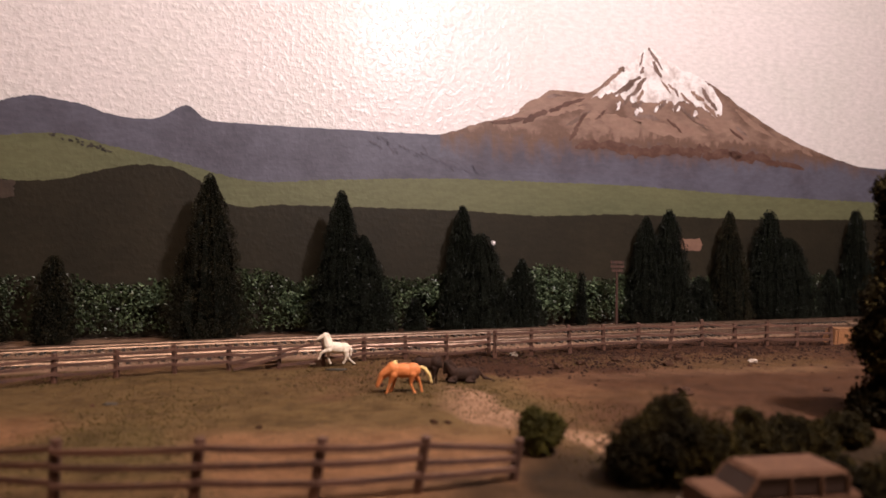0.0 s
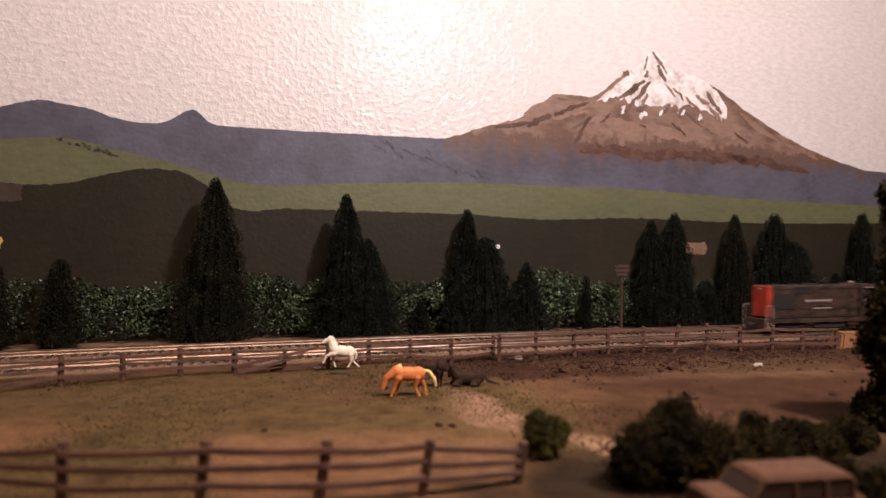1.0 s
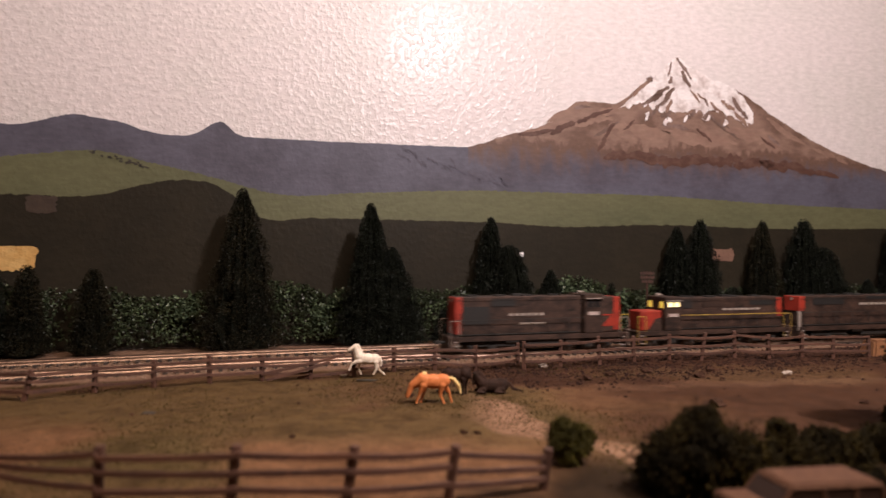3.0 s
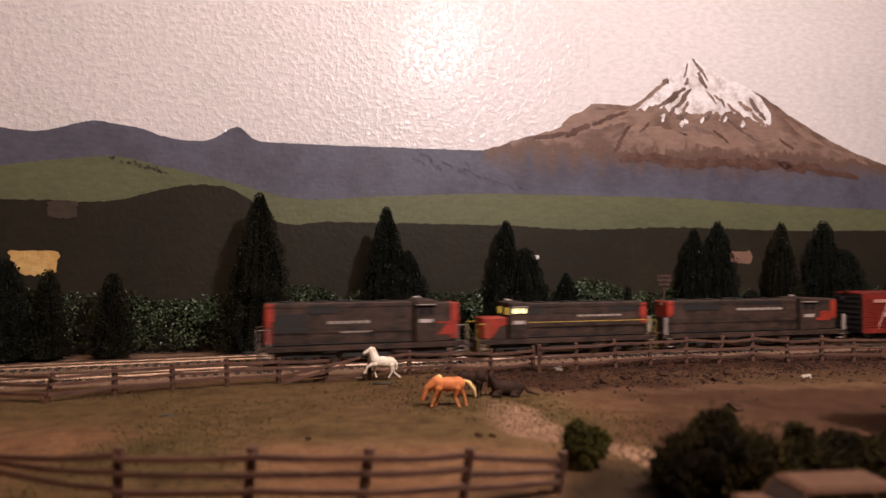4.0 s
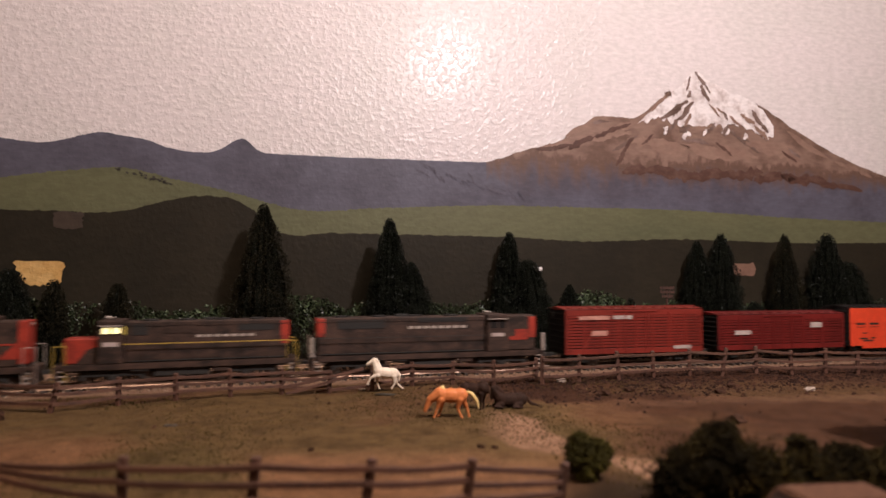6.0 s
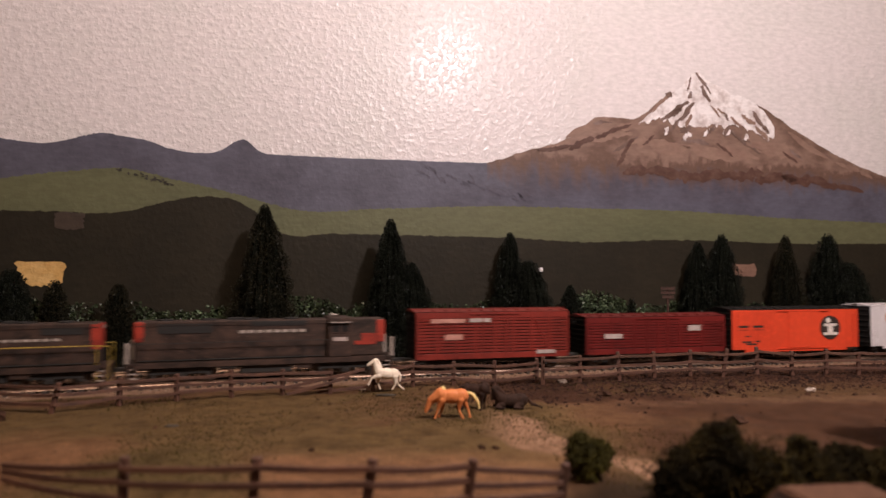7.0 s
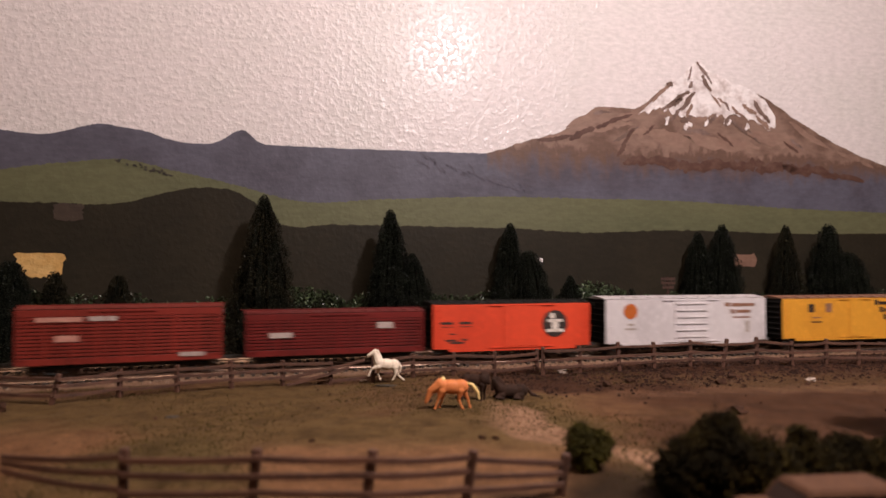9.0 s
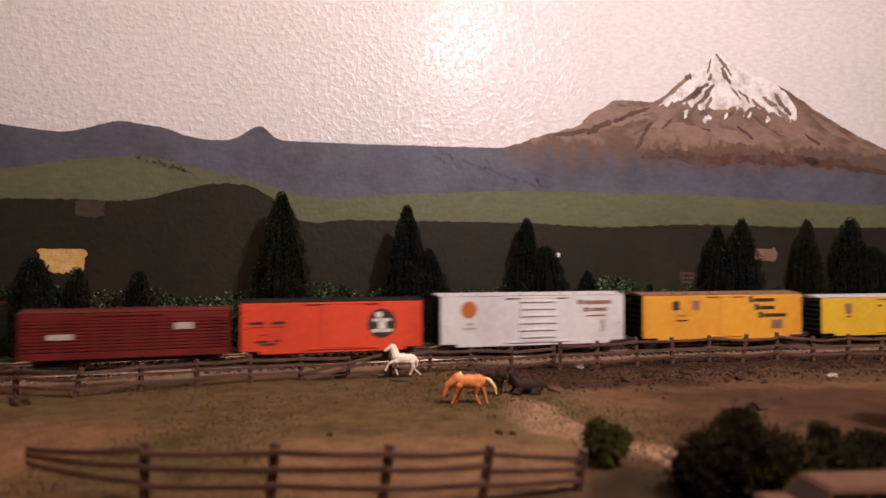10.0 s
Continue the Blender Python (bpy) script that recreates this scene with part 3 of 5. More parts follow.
tagged(part("shrub_belt", tufts("shrub_belt", p, w, 0.0036, 0.0019, HEDGE, rng), None), "glossy green leafy shrubs along the foot of the wall", "shrubs", kind="stuff")

r2 = np.random.default_rng(36)
p, w = [], []
for u0, z0, size in ((0.085, 0.030, 0.012), (0.105, 0.040, 0.010), (0.130, 0.034, 0.014), (0.150, 0.020, 0.012), (0.118, 0.014, 0.014), (0.185, 0.030, 0.010), (0.030, 0.030, 0.012), (-0.020, 0.026, 0.012), (-0.150, 0.032, 0.012), (-0.168, 0.018, 0.012), (0.285, 0.030, 0.012), (0.330, 0.028, 0.010), (-0.300, 0.026, 0.014), (0.480, 0.026, 0.012)):
    k = 150
    v = r2.normal(size=(k, 3)) * size * np.array([0.5, 0.25, 0.5])
    a = u0 + v[:, 0]
    q = 0.016 + np.abs(v[:, 1])
    p.append(np.stack([a * ct + q * st, WALL_Y + a * st - q * ct, np.maximum(-0.010, z0 + v[:, 2])], 1))
    w.append(np.tile(np.array([[st, -ct, 0.5]]), (k, 1)))
PALE_LEAF = leafy("pale_shrub_leaves", (0.075, 0.105, 0.055), (0.21, 0.27, 0.155), rough=0.4, spec=0.4)
tagged(part("shrub_sprays", tufts("shrub_sprays", np.concatenate(p), np.concatenate(w), 0.0055, 0.0022, PALE_LEAF, r2), None), "pale green leafy sprays among the shrubs", "shrubs", kind="stuff")

# telephone pole
POLE_WOOD = surface('creosoted_wood', (0.060, 0.024, 0.015), (0.032, 0.013, 0.009), rough=0.8, scale=300)
pole = thing("telephone_pole", "brown wooden telephone pole with three short crossarms among shrubs", "telephone pole", at=pose(0.1985, 0.7600, float(land(0.1985, 0.76))))
part("mast", rod(bmesh.new(), (0, 0, -0.003), (0, 0, 0.0780), 0.0017, 0.0012, 8), POLE_WOOD, pole)
for z, half in ((0.0755, 0.0078), (0.0710, 0.0078), (0.0662, 0.0062)):
    arm = part("crossarm", boxed(-half, half, -0.0022, -0.0011, z - 0.0014, z + 0.0014), POLE_WOOD, pole)
    for k in (-0.85, -0.45, 0.45, 0.85):
        part("insulator", rod(bmesh.new(), (half * k, -0.0016, z + 0.0008), (half * k, -0.0016, z + 0.0026), 0.0007, 0.0004, 6), POLE_WOOD, arm)

# ---- rolling stock
BLACK = surface("grimy_black", (0.022, 0.019, 0.017), rough=0.6, scale=150, fine=1200)
WHEEL = surface("worn_wheel_steel", (0.22, 0.18, 0.15), (0.07, 0.05, 0.04), rough=0.4, metal=0.8, scale=200)
RED_OXIDE = surface("oxide_red_paint", (0.210, 0.024, 0.016), (0.130, 0.016, 0.011), rough=0.42, scale=40, bump=0.15, stretch=(1, 1, 0.3))
MAROON = surface("maroon_paint", (0.150, 0.014, 0.012), (0.090, 0.009, 0.008), rough=0.40, scale=40, bump=0.15, stretch=(1, 1, 0.3))
# Car red darkened to stand for the shade between the slats.
SLAT_SHADE_RED = surface("shaded_slat_paint", (0.045, 0.009, 0.007), rough=0.7, scale=60)
ORANGE = surface("orange_paint", (0.64, 0.060, 0.022), (0.54, 0.048, 0.018), rough=0.45, scale=30, bump=0.1, stretch=(1, 1, 0.3))
SILVER = surface("silver_grey_paint", (0.60, 0.55, 0.56), (0.50, 0.45, 0.46), rough=0.42, scale=30, bump=0.1, stretch=(1, 1, 0.25))
GOLD = surface("golden_yellow_paint", (0.66, 0.30, 0.032), (0.58, 0.25, 0.026), rough=0.5, scale=30, bump=0.1, stretch=(1, 1, 0.25))
LEMON = surface("lemon_yellow_paint", (0.66, 0.40, 0.030), (0.58, 0.34, 0.026), rough=0.5, scale=30, bump=0.1, stretch=(1, 1, 0.25))
BRIGHT_INK = surface("bright_white_lettering", (0.72, 0.64, 0.58), (0.60, 0.52, 0.47), rough=0.5, scale=200)
WHITE_INK = surface("white_lettering", (0.46, 0.37, 0.34), (0.30, 0.22, 0.20), rough=0.6, scale=200)
PINK_INK = surface("faded_lettering", (0.50, 0.24, 0.19), (0.33, 0.13, 0.10), rough=0.6, scale=200)
DARK_INK = surface("black_lettering", (0.012, 0.009, 0.008), (0.05, 0.028, 0.02), rough=0.6, scale=220)
RUST_INK = surface("brown_lettering", (0.17, 0.075, 0.045), (0.28, 0.14, 0.09), rough=0.6, scale=220)
ROOF_AND_SHADE_BLACK = surface("roof_grime_and_end_shade", (0.012, 0.009, 0.008), rough=0.8, spec=0.2, scale=60)
LOCO_GREY = surface("dark_grey_engine_paint", (0.060, 0.033, 0.024), (0.016, 0.010, 0.008), rough=0.6, spec=0.3, scale=110, fine=420, bump=0.25, stretch=(0.5, 1, 1))
LOCO_RED = surface("scarlet_engine_paint", (0.34, 0.034, 0.018), (0.19, 0.020, 0.012), rough=0.5, scale=90, bump=0.1)
LOCO_DARK = surface("engine_grille", (0.014, 0.011, 0.010), rough=0.7, scale=300)
PALE = surface("pale_engine_step", (0.38, 0.31, 0.27), rough=0.6, scale=100)
RAIL_YELLOW = surface("handrail_yellow", (0.50, 0.33, 0.06), rough=0.5, scale=100)
CAB_GLASS = shader("cab_glass", 0.12, 0, 0.5)[0]
CAB_GLASS.node_tree.nodes["Principled BSDF"].inputs["Base Color"].default_value = (0.02, 0.018, 0.018, 1)


def glowing(name, colour, strength):
    m, tree, b = shader(name)
    b.inputs["Base Color"].default_value = (*colour, 1)
    b.inputs["Emission Color"].default_value = (*colour, 1)
    b.inputs["Emission Strength"].default_value = strength
    return m


CAB_LAMP = glowing("lit_cab_window", (1.0, 0.82, 0.42), 1.6)
CAB_LAMP_DIM = glowing("lit_cab_side", (0.95, 0.68, 0.12), 0.45)

wheel_bm = bmesh.new()
for side in (-1, 1):
    disc(wheel_bm, 0, side * 0.0080, side * 0.0098, 0, 0.0050, 18)
    disc(wheel_bm, 0, side * 0.0074, side * 0.0080, 0, 0.0056, 18)
    disc(wheel_bm, 0, side * 0.0098, side * 0.0103, 0, 0.0017, 8)
    for k in range(4):
        a = k * 1.5708
        disc(wheel_bm, 0.0032 * math.cos(a), side * 0.0098, side * 0.0100, 0.0032 * math.sin(a), 0.0006, 6)
disc(wheel_bm, 0, -0.0104, 0.0104, 0, 0.0009, 8)
WHEELSET = finish(wheel_bm, "wheelset", WHEEL)
AXLES = []


def bogie(car, x, spacing, axles, wide, tall=0.0):
    """A truck: two side frames with springs and journal boxes, a bolster, and its axles, which turn."""
    t = new("bogie")
    t.parent = car
    t.matrix_basis = pose(x, 0, 0.0050)
    half = spacing * (axles - 1) / 2
    for side in (-1, 1):
        y0, y1 = sorted((side * wide, side * (wide + 0.0016)))
        bm = boxed(-half - 0.002, half + 0.002, y0, y1, 0.0010, 0.0034 + tall, bevel=0.0003)
        box(bm, -0.0035, 0.0035, y0, y1, -0.0022, 0.0045 + tall, bevel=0.0003)
        for i in range(axles):
            ax = -half + spacing * i
            box(bm, ax - 0.0016, ax + 0.0016, y0 - 0.0002, y1 + 0.0002, -0.0014, 0.0020, bevel=0.0003)
        for k in (-0.002, 0, 0.002):
            rod(bm, (k, side * (wide + 0.0012), -0.0016), (k, side * (wide + 0.0012), 0.0026), 0.0008, sides=6)
        part("side_frame", bm, BLACK, t)
    part("bolster", boxed(-0.0022, 0.0022, -wide, wide, 0.0012, 0.0050 + tall), BLACK, t)
    for i in range(axles):
        AXLES.append(part("wheelset", WHEELSET, None, t, at=pose(-half + spacing * i, 0, 0)))


def coupler(car, x, way):
    bm = boxed(min(x, x + way * 0.006), max(x, x + way * 0.006), -0.0011, 0.0011, 0.0085, 0.0105, bevel=0.0003)
    box(bm, x + way * 0.0065 - 0.0018, x + way * 0.0065 + 0.0018, -0.002, 0.002, 0.0078, 0.0112, bevel=0.0005)
    part("coupler", bm, BLACK, car)


def ladder(car, x, y, z0, z1, material, n=6):
    bm = bmesh.new()
    out = math.copysign(0.00035, y)
    for k in (-0.0024, 0.0024):
        rod(bm, (x + k, y + out, z0), (x + k, y + out, z1), 0.00022, sides=5)
    for i in range(n):
        z = z0 + (z1 - z0) * (i + 0.5) / n
        rod(bm, (x - 0.0024, y + out, z), (x + 0.0024, y + out, z), 0.0002, sides=5)
    part("ladder", bm, material, car)


def sign(car, x0, x1, z0, z1, material, wide, lift=0.00025, name="lettering_bar"):
    part(name, boxed(x0, x1, -wide - lift, -wide + 0.0001, z0, z1), material, car)


WIDE, SILL = 0.0180, 0.0110


def car_base(name, label, length, body_high, material, roof_paint=None, rungs=7):
    """Underframe, trucks, couplers, ends and roof common to the house cars. The near side is at y = -WIDE."""
    car = thing(name, label, "freight car", "cars of the train")
    h = length / 2
    part("underframe", box(boxed(-h + 0.004, h - 0.004, -0.004, 0.004, 0.0075, SILL), -h * 0.55, h * 0.55, -0.011, 0.011, 0.0068, SILL, bevel=0.0005), BLACK, car)
    part("brake_cylinder", disc(bmesh.new(), 0.004, -0.014, -0.006, 0.0085, 0.0022, 12), BLACK, car)
    for s in (-1, 1):
        bogie(car, s * (h - 0.021), 0.0193, 2, 0.0108)
        coupler(car, s * h, s)
    bm = bmesh.new()
    top = SILL + body_high
    a, b = [], []
    for ring, x in ((a, -h - 0.0004), (b, h + 0.0004)):
        for y, z in ((-WIDE - 0.0001, top - 0.0006), (-WIDE * 0.5, top + 0.0005), (0, top + 0.0010), (WIDE * 0.5, top + 0.0005), (WIDE + 0.0001, top - 0.0006), (0, top - 0.0014)):
            ring.append(bm.verts.new((x, y, z)))
    for i in range(6):
        bm.faces.new((a[i], a[(i + 1) % 6], b[(i + 1) % 6], b[i]))
    bm.faces.new(a[::-1]), bm.faces.new(b)
    bmesh.ops.recalc_face_normals(bm, faces=bm.faces)
    roof_paint = roof_paint or ROOF_AND_SHADE_BLACK
    roof = part("roof", bm, roof_paint, car, "grimy dark roof" if roof_paint is ROOF_AND_SHADE_BLACK else "")
    for i in range(13):
        x = -h + length * (i + 0.5) / 13
        part("roof_rib", box(bmesh.new(), x - 0.0004, x + 0.0004, -WIDE * 0.93, WIDE * 0.93, top - 0.0008, top + 0.0007), roof_paint, roof)
    part("roof_walk", boxed(-h - 0.002, h + 0.002, -0.0035, 0.0035, top + 0.0010, top + 0.0014), roof_paint, car)
    for s in (-1, 1):
        # Ends and their ribs are near-black on every car: their shade is painted in.
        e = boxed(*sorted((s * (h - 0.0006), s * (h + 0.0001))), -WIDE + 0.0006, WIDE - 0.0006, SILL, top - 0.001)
        end = part("car_end", e, ROOF_AND_SHADE_BLACK, car, "near-black end with its shade in the paint")
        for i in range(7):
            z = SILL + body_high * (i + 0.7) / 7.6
            part("end_rib", boxed(*sorted((s * h, s * (h + 0.0007))), -WIDE * 0.85, WIDE * 0.85, z - 0.0008, z + 0.0008, bevel=0.0003), ROOF_AND_SHADE_BLACK, end)
        part("brake_wheel", disc(bmesh.new(), 0, -0.0004, 0.0004, 0, 0.0024, 14), BLACK, car, at=pose(s * (h + 0.0013), 0.005, top - 0.006, 0, 0, 90))
        for y in (-WIDE, WIDE):
            ladder(car, s * (h - 0.0042), y, SILL + 0.001, top - 0.004 if rungs > 5 else SILL + 0.0175, material, rungs)
            st = bmesh.new()
            rod(st, (s * (h - 0.0065), y * 0.99, SILL - 0.0030), (s * (h - 0.002), y * 0.99, SILL - 0.0030), 0.0003, sides=5)
            for k in (0.0065, 0.002):
                rod(st, (s * (h - k), y * 0.99, SILL - 0.003), (s * (h - k), y * 0.99, SILL + 0.0005), 0.0003, sides=5)
            part("stirrup_step", st, BLACK, car)
    return car


def box_car(name, label, length, body_high, paint, panels, door, roof_paint=None, rungs=7):
    """A steel house car: side sheets with riveted seams, a sliding door with ribs, rails above and below it."""
    car = car_base(name, label, length, body_high, paint, roof_paint, rungs)
    h, top = length / 2, SILL + body_high
    part("body", boxed(-h, h, -WIDE, WIDE, SILL, top - 0.0012, bevel=0.0003), paint, car)
    for y in (-WIDE, WIDE):
        o = math.copysign(0.00022, y)
        for i in range(1, panels):
            x = -h + length * i / panels
            part("side_rib", boxed(x - 0.00035, x + 0.00035, *sorted((y, y + o)), SILL + 0.0005, top - 0.0018), paint, car)
        part("side_sill", boxed(-h + 0.014, h - 0.014, *sorted((y * 0.97, y + o)), SILL - 0.0022, SILL + 0.0006), paint, car)
        d0, d1, ribs = door
        bm = boxed(d0, d1, *sorted((y, y + 4 * o)), SILL + 0.0012, top - 0.0028, bevel=0.0002)
        leaf = part("door", bm, paint, car)
        for i in range(ribs):
            z = SILL + 0.0018 + (body_high - 0.0045) * (i + 0.5) / ribs
            part("door_rib", boxed(d0 + 0.0006, d1 - 0.0006, *sorted((y + 4 * o, y + 8 * o)), z - 0.00045, z + 0.00045), paint, leaf)
        part("door_track", boxed(d0 - 0.012, d1 + 0.012, *sorted((y, y + 5 * o)), top - 0.0026, top - 0.0018), paint, car)
        part("door_track", boxed(d0 - 0.012, d1 + 0.012, *sorted((y, y + 5 * o)), SILL + 0.0002, SILL + 0.0010), paint, car)
    return car


def stock_car(label, length, body_high, paint, slats, bays):
    """A slatted livestock car: boards with gaps over a backing coloured as shade, posts, slanted braces and a door
    frame.
    """
    car = car_base("stock_car", label, length, body_high, paint, paint)
    h, top = length / 2, SILL + body_high
    part("shade_backing", boxed(-h + 0.0006, h - 0.0006, -WIDE + 0.0010, WIDE - 0.0010, SILL, top - 0.0012), SLAT_SHADE_RED, car)
    slat = finish(boxed(-h, h, -0.0005, 0.0005, -0.0009, 0.0009, bevel=0.00015), "slat", paint)
    for y in (-WIDE + 0.0006, WIDE - 0.0006):
        o = math.copysign(0.0009, y)
        for i in range(slats):
            z = SILL + 0.0048 + (body_high - 0.0110) * (i + 0.5) / slats
            part("slat", slat, None, car, at=pose(0, y, z))
        part("sill_board", boxed(-h, h, *sorted((y - o * 0.6, y + o * 0.6)), SILL - 0.0006, SILL + 0.0042, bevel=0.0002), paint, car)
        part("letter_board", boxed(-h, h, *sorted((y - o * 0.6, y + o * 0.6)), top - 0.0062, top - 0.0012, bevel=0.0002), paint, car)
        for i in range(bays + 1):
            x = -h + 0.0012 + (length - 0.0024) * i / bays
            part("side_post", boxed(x - 0.0008, x + 0.0008, *sorted((y + o * 0.2, y + o * 1.1)), SILL, top - 0.0015), paint, car)
        for i in (1, bays - 2) if bays > 6 else ():
            x0 = -h + length * i / bays
            x1 = x0 + length / bays
            bm = bmesh.new()
            rod(bm, (x0, y + o * 0.7, SILL + 0.003 if i == 1 else top - 0.004), (x1, y + o * 0.7, top - 0.004 if i == 1 else SILL + 0.003), 0.0006, sides=4)
            part("brace", bm, paint, car)
        part("door", box(boxed(-0.0110, -0.0098, *sorted((y + o * 0.4, y + o * 1.5)), SILL, top - 0.002), 0.0098, 0.0110, *sorted((y + o * 0.4, y + o * 1.5)), SILL, top - 0.002), paint, car)
        part("door_track", boxed(-0.022, 0.022, *sorted((y + o * 0.5, y + o * 1.7)), top - 0.0030, top - 0.0022), paint, car)
    return car


def engine(label, length, cab, hood, nose, ends, lit=False, rails=PALE, slabs=False, group="engines of the train"):
    """A hood-unit diesel engine. cab: x range; hood: x range and height; nose: x range and height; ends: paint of the front and rear faces."""
    e = thing("diesel_locomotive", label, "locomotive", group)
    h = length / 2
    part("frame", box(boxed(-h + 0.006, h - 0.006, -0.0155, 0.0155, 0.0125, 0.0150, bevel=0.0003), -h + 0.008, h - 0.008, -0.006, 0.006, 0.0085, 0.0125), LOCO_GREY, e)
    part("side_skirt", boxed(-h + 0.008, h - 0.008, -0.0160, -0.0154, 0.0112, 0.0152), LOCO_GREY, e)
    part("fuel_tank", boxed(-0.020, 0.020, -0.0135, 0.0135, 0.0040, 0.0125, bevel=0.0015), BLACK, e)
    for s in (-1, 1):
        bogie(e, s * (h - 0.040), 0.0195 if length > 0.17 else 0.0200, 3 if length > 0.15 else 2, 0.0112, 0.002)
        coupler(e, s * (h - 0.001), s)
        p = boxed(*sorted((s * (h - 0.0050), s * (h - 0.0020))), -0.0155, 0.0155, 0.0030, 0.0150, bevel=0.0004)
        part("pilot", p, LOCO_GREY, e)
        for y in (-0.0150, 0.0150):
            for z in (0.0035, 0.0070, 0.0105):
                part("step", boxed(*sorted((s * (h - 0.0100), s * (h - 0.0052))), *sorted((y * 0.75, y)), z, z + 0.0007), PALE, e)
            if slabs:
                part("corner_stanchion", boxed(*sorted((s * (h - 0.0042), s * (h - 0.0018))), *sorted((y * 0.84, y)), 0.0110, 0.0300, bevel=0.0003), rails, e)
            else:
                bm = bmesh.new()
                for k in (0.0100, 0.0020):
                    rod(bm, (s * (h - k), y, 0.0035), (s * (h - k), y, 0.0285), 0.00032, sides=5)
                rod(bm, (s * (h - 0.0100), y, 0.0285), (s * (h - 0.0020), y, 0.0285), 0.00032, sides=5)
                part("corner_stanchion", bm, rails, e)
    h0, h1, hz = hood
    bm = boxed(h0, h1, -0.0102, 0.0102, 0.0150, hz, bevel=0.0009)
    long_hood = part("long_hood", bm, LOCO_GREY, e)
    for y in (-0.0102, 0.0102):
        o = math.copysign(0.00025, y)
        n = int((h1 - h0) / 0.0075)
        for i in range(n):
            x = h0 + 0.004 + (h1 - h0 - 0.008) * i / n
            part("hood_door", boxed(x + 0.0003, x + 0.0064, *sorted((y, y + o)), 0.0172, 0.0172 + (hz - 0.0172) * 0.55), LOCO_GREY, long_hood)
    for y in (-0.0102, 0.0102):
        o = math.copysign(0.0009, y)
        part("walkway_pipe", rod(bmesh.new(), (h0 + 0.004, y + o, 0.0162), (h1 - 0.004, y + o, 0.0162), 0.00045, sides=6), BLACK, e)
        part("upper_ledge", boxed(h0 + 0.001, h1 - 0.001, *sorted((y, y + o * 0.5)), hz - 0.0036, hz - 0.0030), LOCO_GREY, e)
        part("air_tank", rod(bmesh.new(), (-0.034, y * 1.30, 0.0105), (-0.022, y * 1.30, 0.0105), 0.0021, sides=10), BLACK, e)
        part("battery_box", boxed(0.022, 0.034, *sorted((y * 1.1, y * 1.45)), 0.0072, 0.0125, bevel=0.0004), LOCO_GREY, e)
    part("exhaust_stack", boxed(h0 + (h1 - h0) * 0.46, h0 + (h1 - h0) * 0.54, -0.0022, 0.0022, hz - 0.0005, hz + 0.0018, bevel=0.0003), LOCO_DARK, e)
    for i in range(4):
        x = h0 + (h1 - h0) * (0.14 + 0.22 * i)
        part("roof_fan", disc(bmesh.new(), 0, -0.0004, 0.0010, 0, 0.0062, 16), LOCO_DARK, e, at=pose(x, 0, hz, 90, 0, 0))
    c0, c1 = cab
    cz = hz + 0.0012
    cab_ob = part("cab", boxed(c0, c1, -0.0156, 0.0156, 0.0150, cz, bevel=0.0007), LOCO_GREY, e)
    for y in (-0.0156, 0.0156):
        o = math.copysign(0.00035, y)
        for k in (0.16, 0.56):
            x0 = c0 + (c1 - c0) * k
            low = 0.0092 if lit else 0.0115
            part("window", boxed(x0, x0 + (c1 - c0) * 0.30, *sorted((y - o, y + o)), cz - low, cz - 0.0050), CAB_LAMP if lit else CAB_GLASS, cab_ob)
            part("window_frame", box(boxed(x0 - 0.0004, x0 + (c1 - c0) * 0.30 + 0.0004, *sorted((y, y + o * 1.6)), cz - low - 0.0006, cz - low), x0 - 0.0004, x0 + (c1 - c0) * 0.30 + 0.0004, *sorted((y, y + o * 1.6)), cz - 0.0050, cz - 0.0044), LOCO_GREY, cab_ob)
        part("sunshade", boxed(c0 + 0.001, c1 - 0.001, *sorted((y, y + 7 * o)), cz - 0.0040, cz - 0.0034), PALE, cab_ob)
        part("number_bar", boxed(c0 + (c1 - c0) * 0.2, c1 - (c1 - c0) * 0.2, *sorted((y, y + o * 0.8)), cz - 0.0185, cz - 0.0155), WHITE_INK, cab_ob)
    for x, s in ((c0, -1), (c1, 1)):
        for y in (-0.0095, 0.0095):
            part("windscreen", boxed(*sorted((x, x + s * 0.0003)), y - 0.0032, y + 0.0032, cz - 0.0105, cz - 0.0045), CAB_LAMP_DIM if lit else CAB_GLASS, cab_ob)
    n0, n1, nz, paint = nose
    if n1 > n0:
        part("short_hood", boxed(n0, n1, -0.0100, 0.0100, 0.0150, nz, bevel=0.0010), paint, e)
        if lit:
            wedge = bmesh.new()
            low, high = 0.0152, nz - 0.0060
            a, b = ([wedge.verts.new((x, y, z)) for x, z in ((n0 + 0.0075, low), (n1 - 0.0002, low), (n1 - 0.0002, high), (n0 + 0.0150, high - 0.0020))] for y in (-0.01022, 0.01022))
            wedge.faces.new(a), wedge.faces.new(b[::-1])
            for i in range(4):
                wedge.faces.new((a[i], b[i], b[(i + 1) % 4], a[(i + 1) % 4]))
            bmesh.ops.recalc_face_normals(wedge, faces=wedge.faces)
            part("nose_wedge", wedge, LOCO_GREY, e, "dark grey wedge under the scarlet nose")
    for x, paint, s, low, z in ends:
        part("painted_end", boxed(*sorted((x - s * 0.0066, x + s * 0.0006)), -0.01045, 0.01045, low, z, bevel=0.0008), paint, e, "scarlet end of the hood")
        part("headlight", disc(bmesh.new(), 0, -0.0005, 0.0006, 0, 0.0014, 12), PALE, e, at=pose(x + s * 0.0006, 0, z - 0.003, 0, 0, 90))
    bm = bmesh.new()
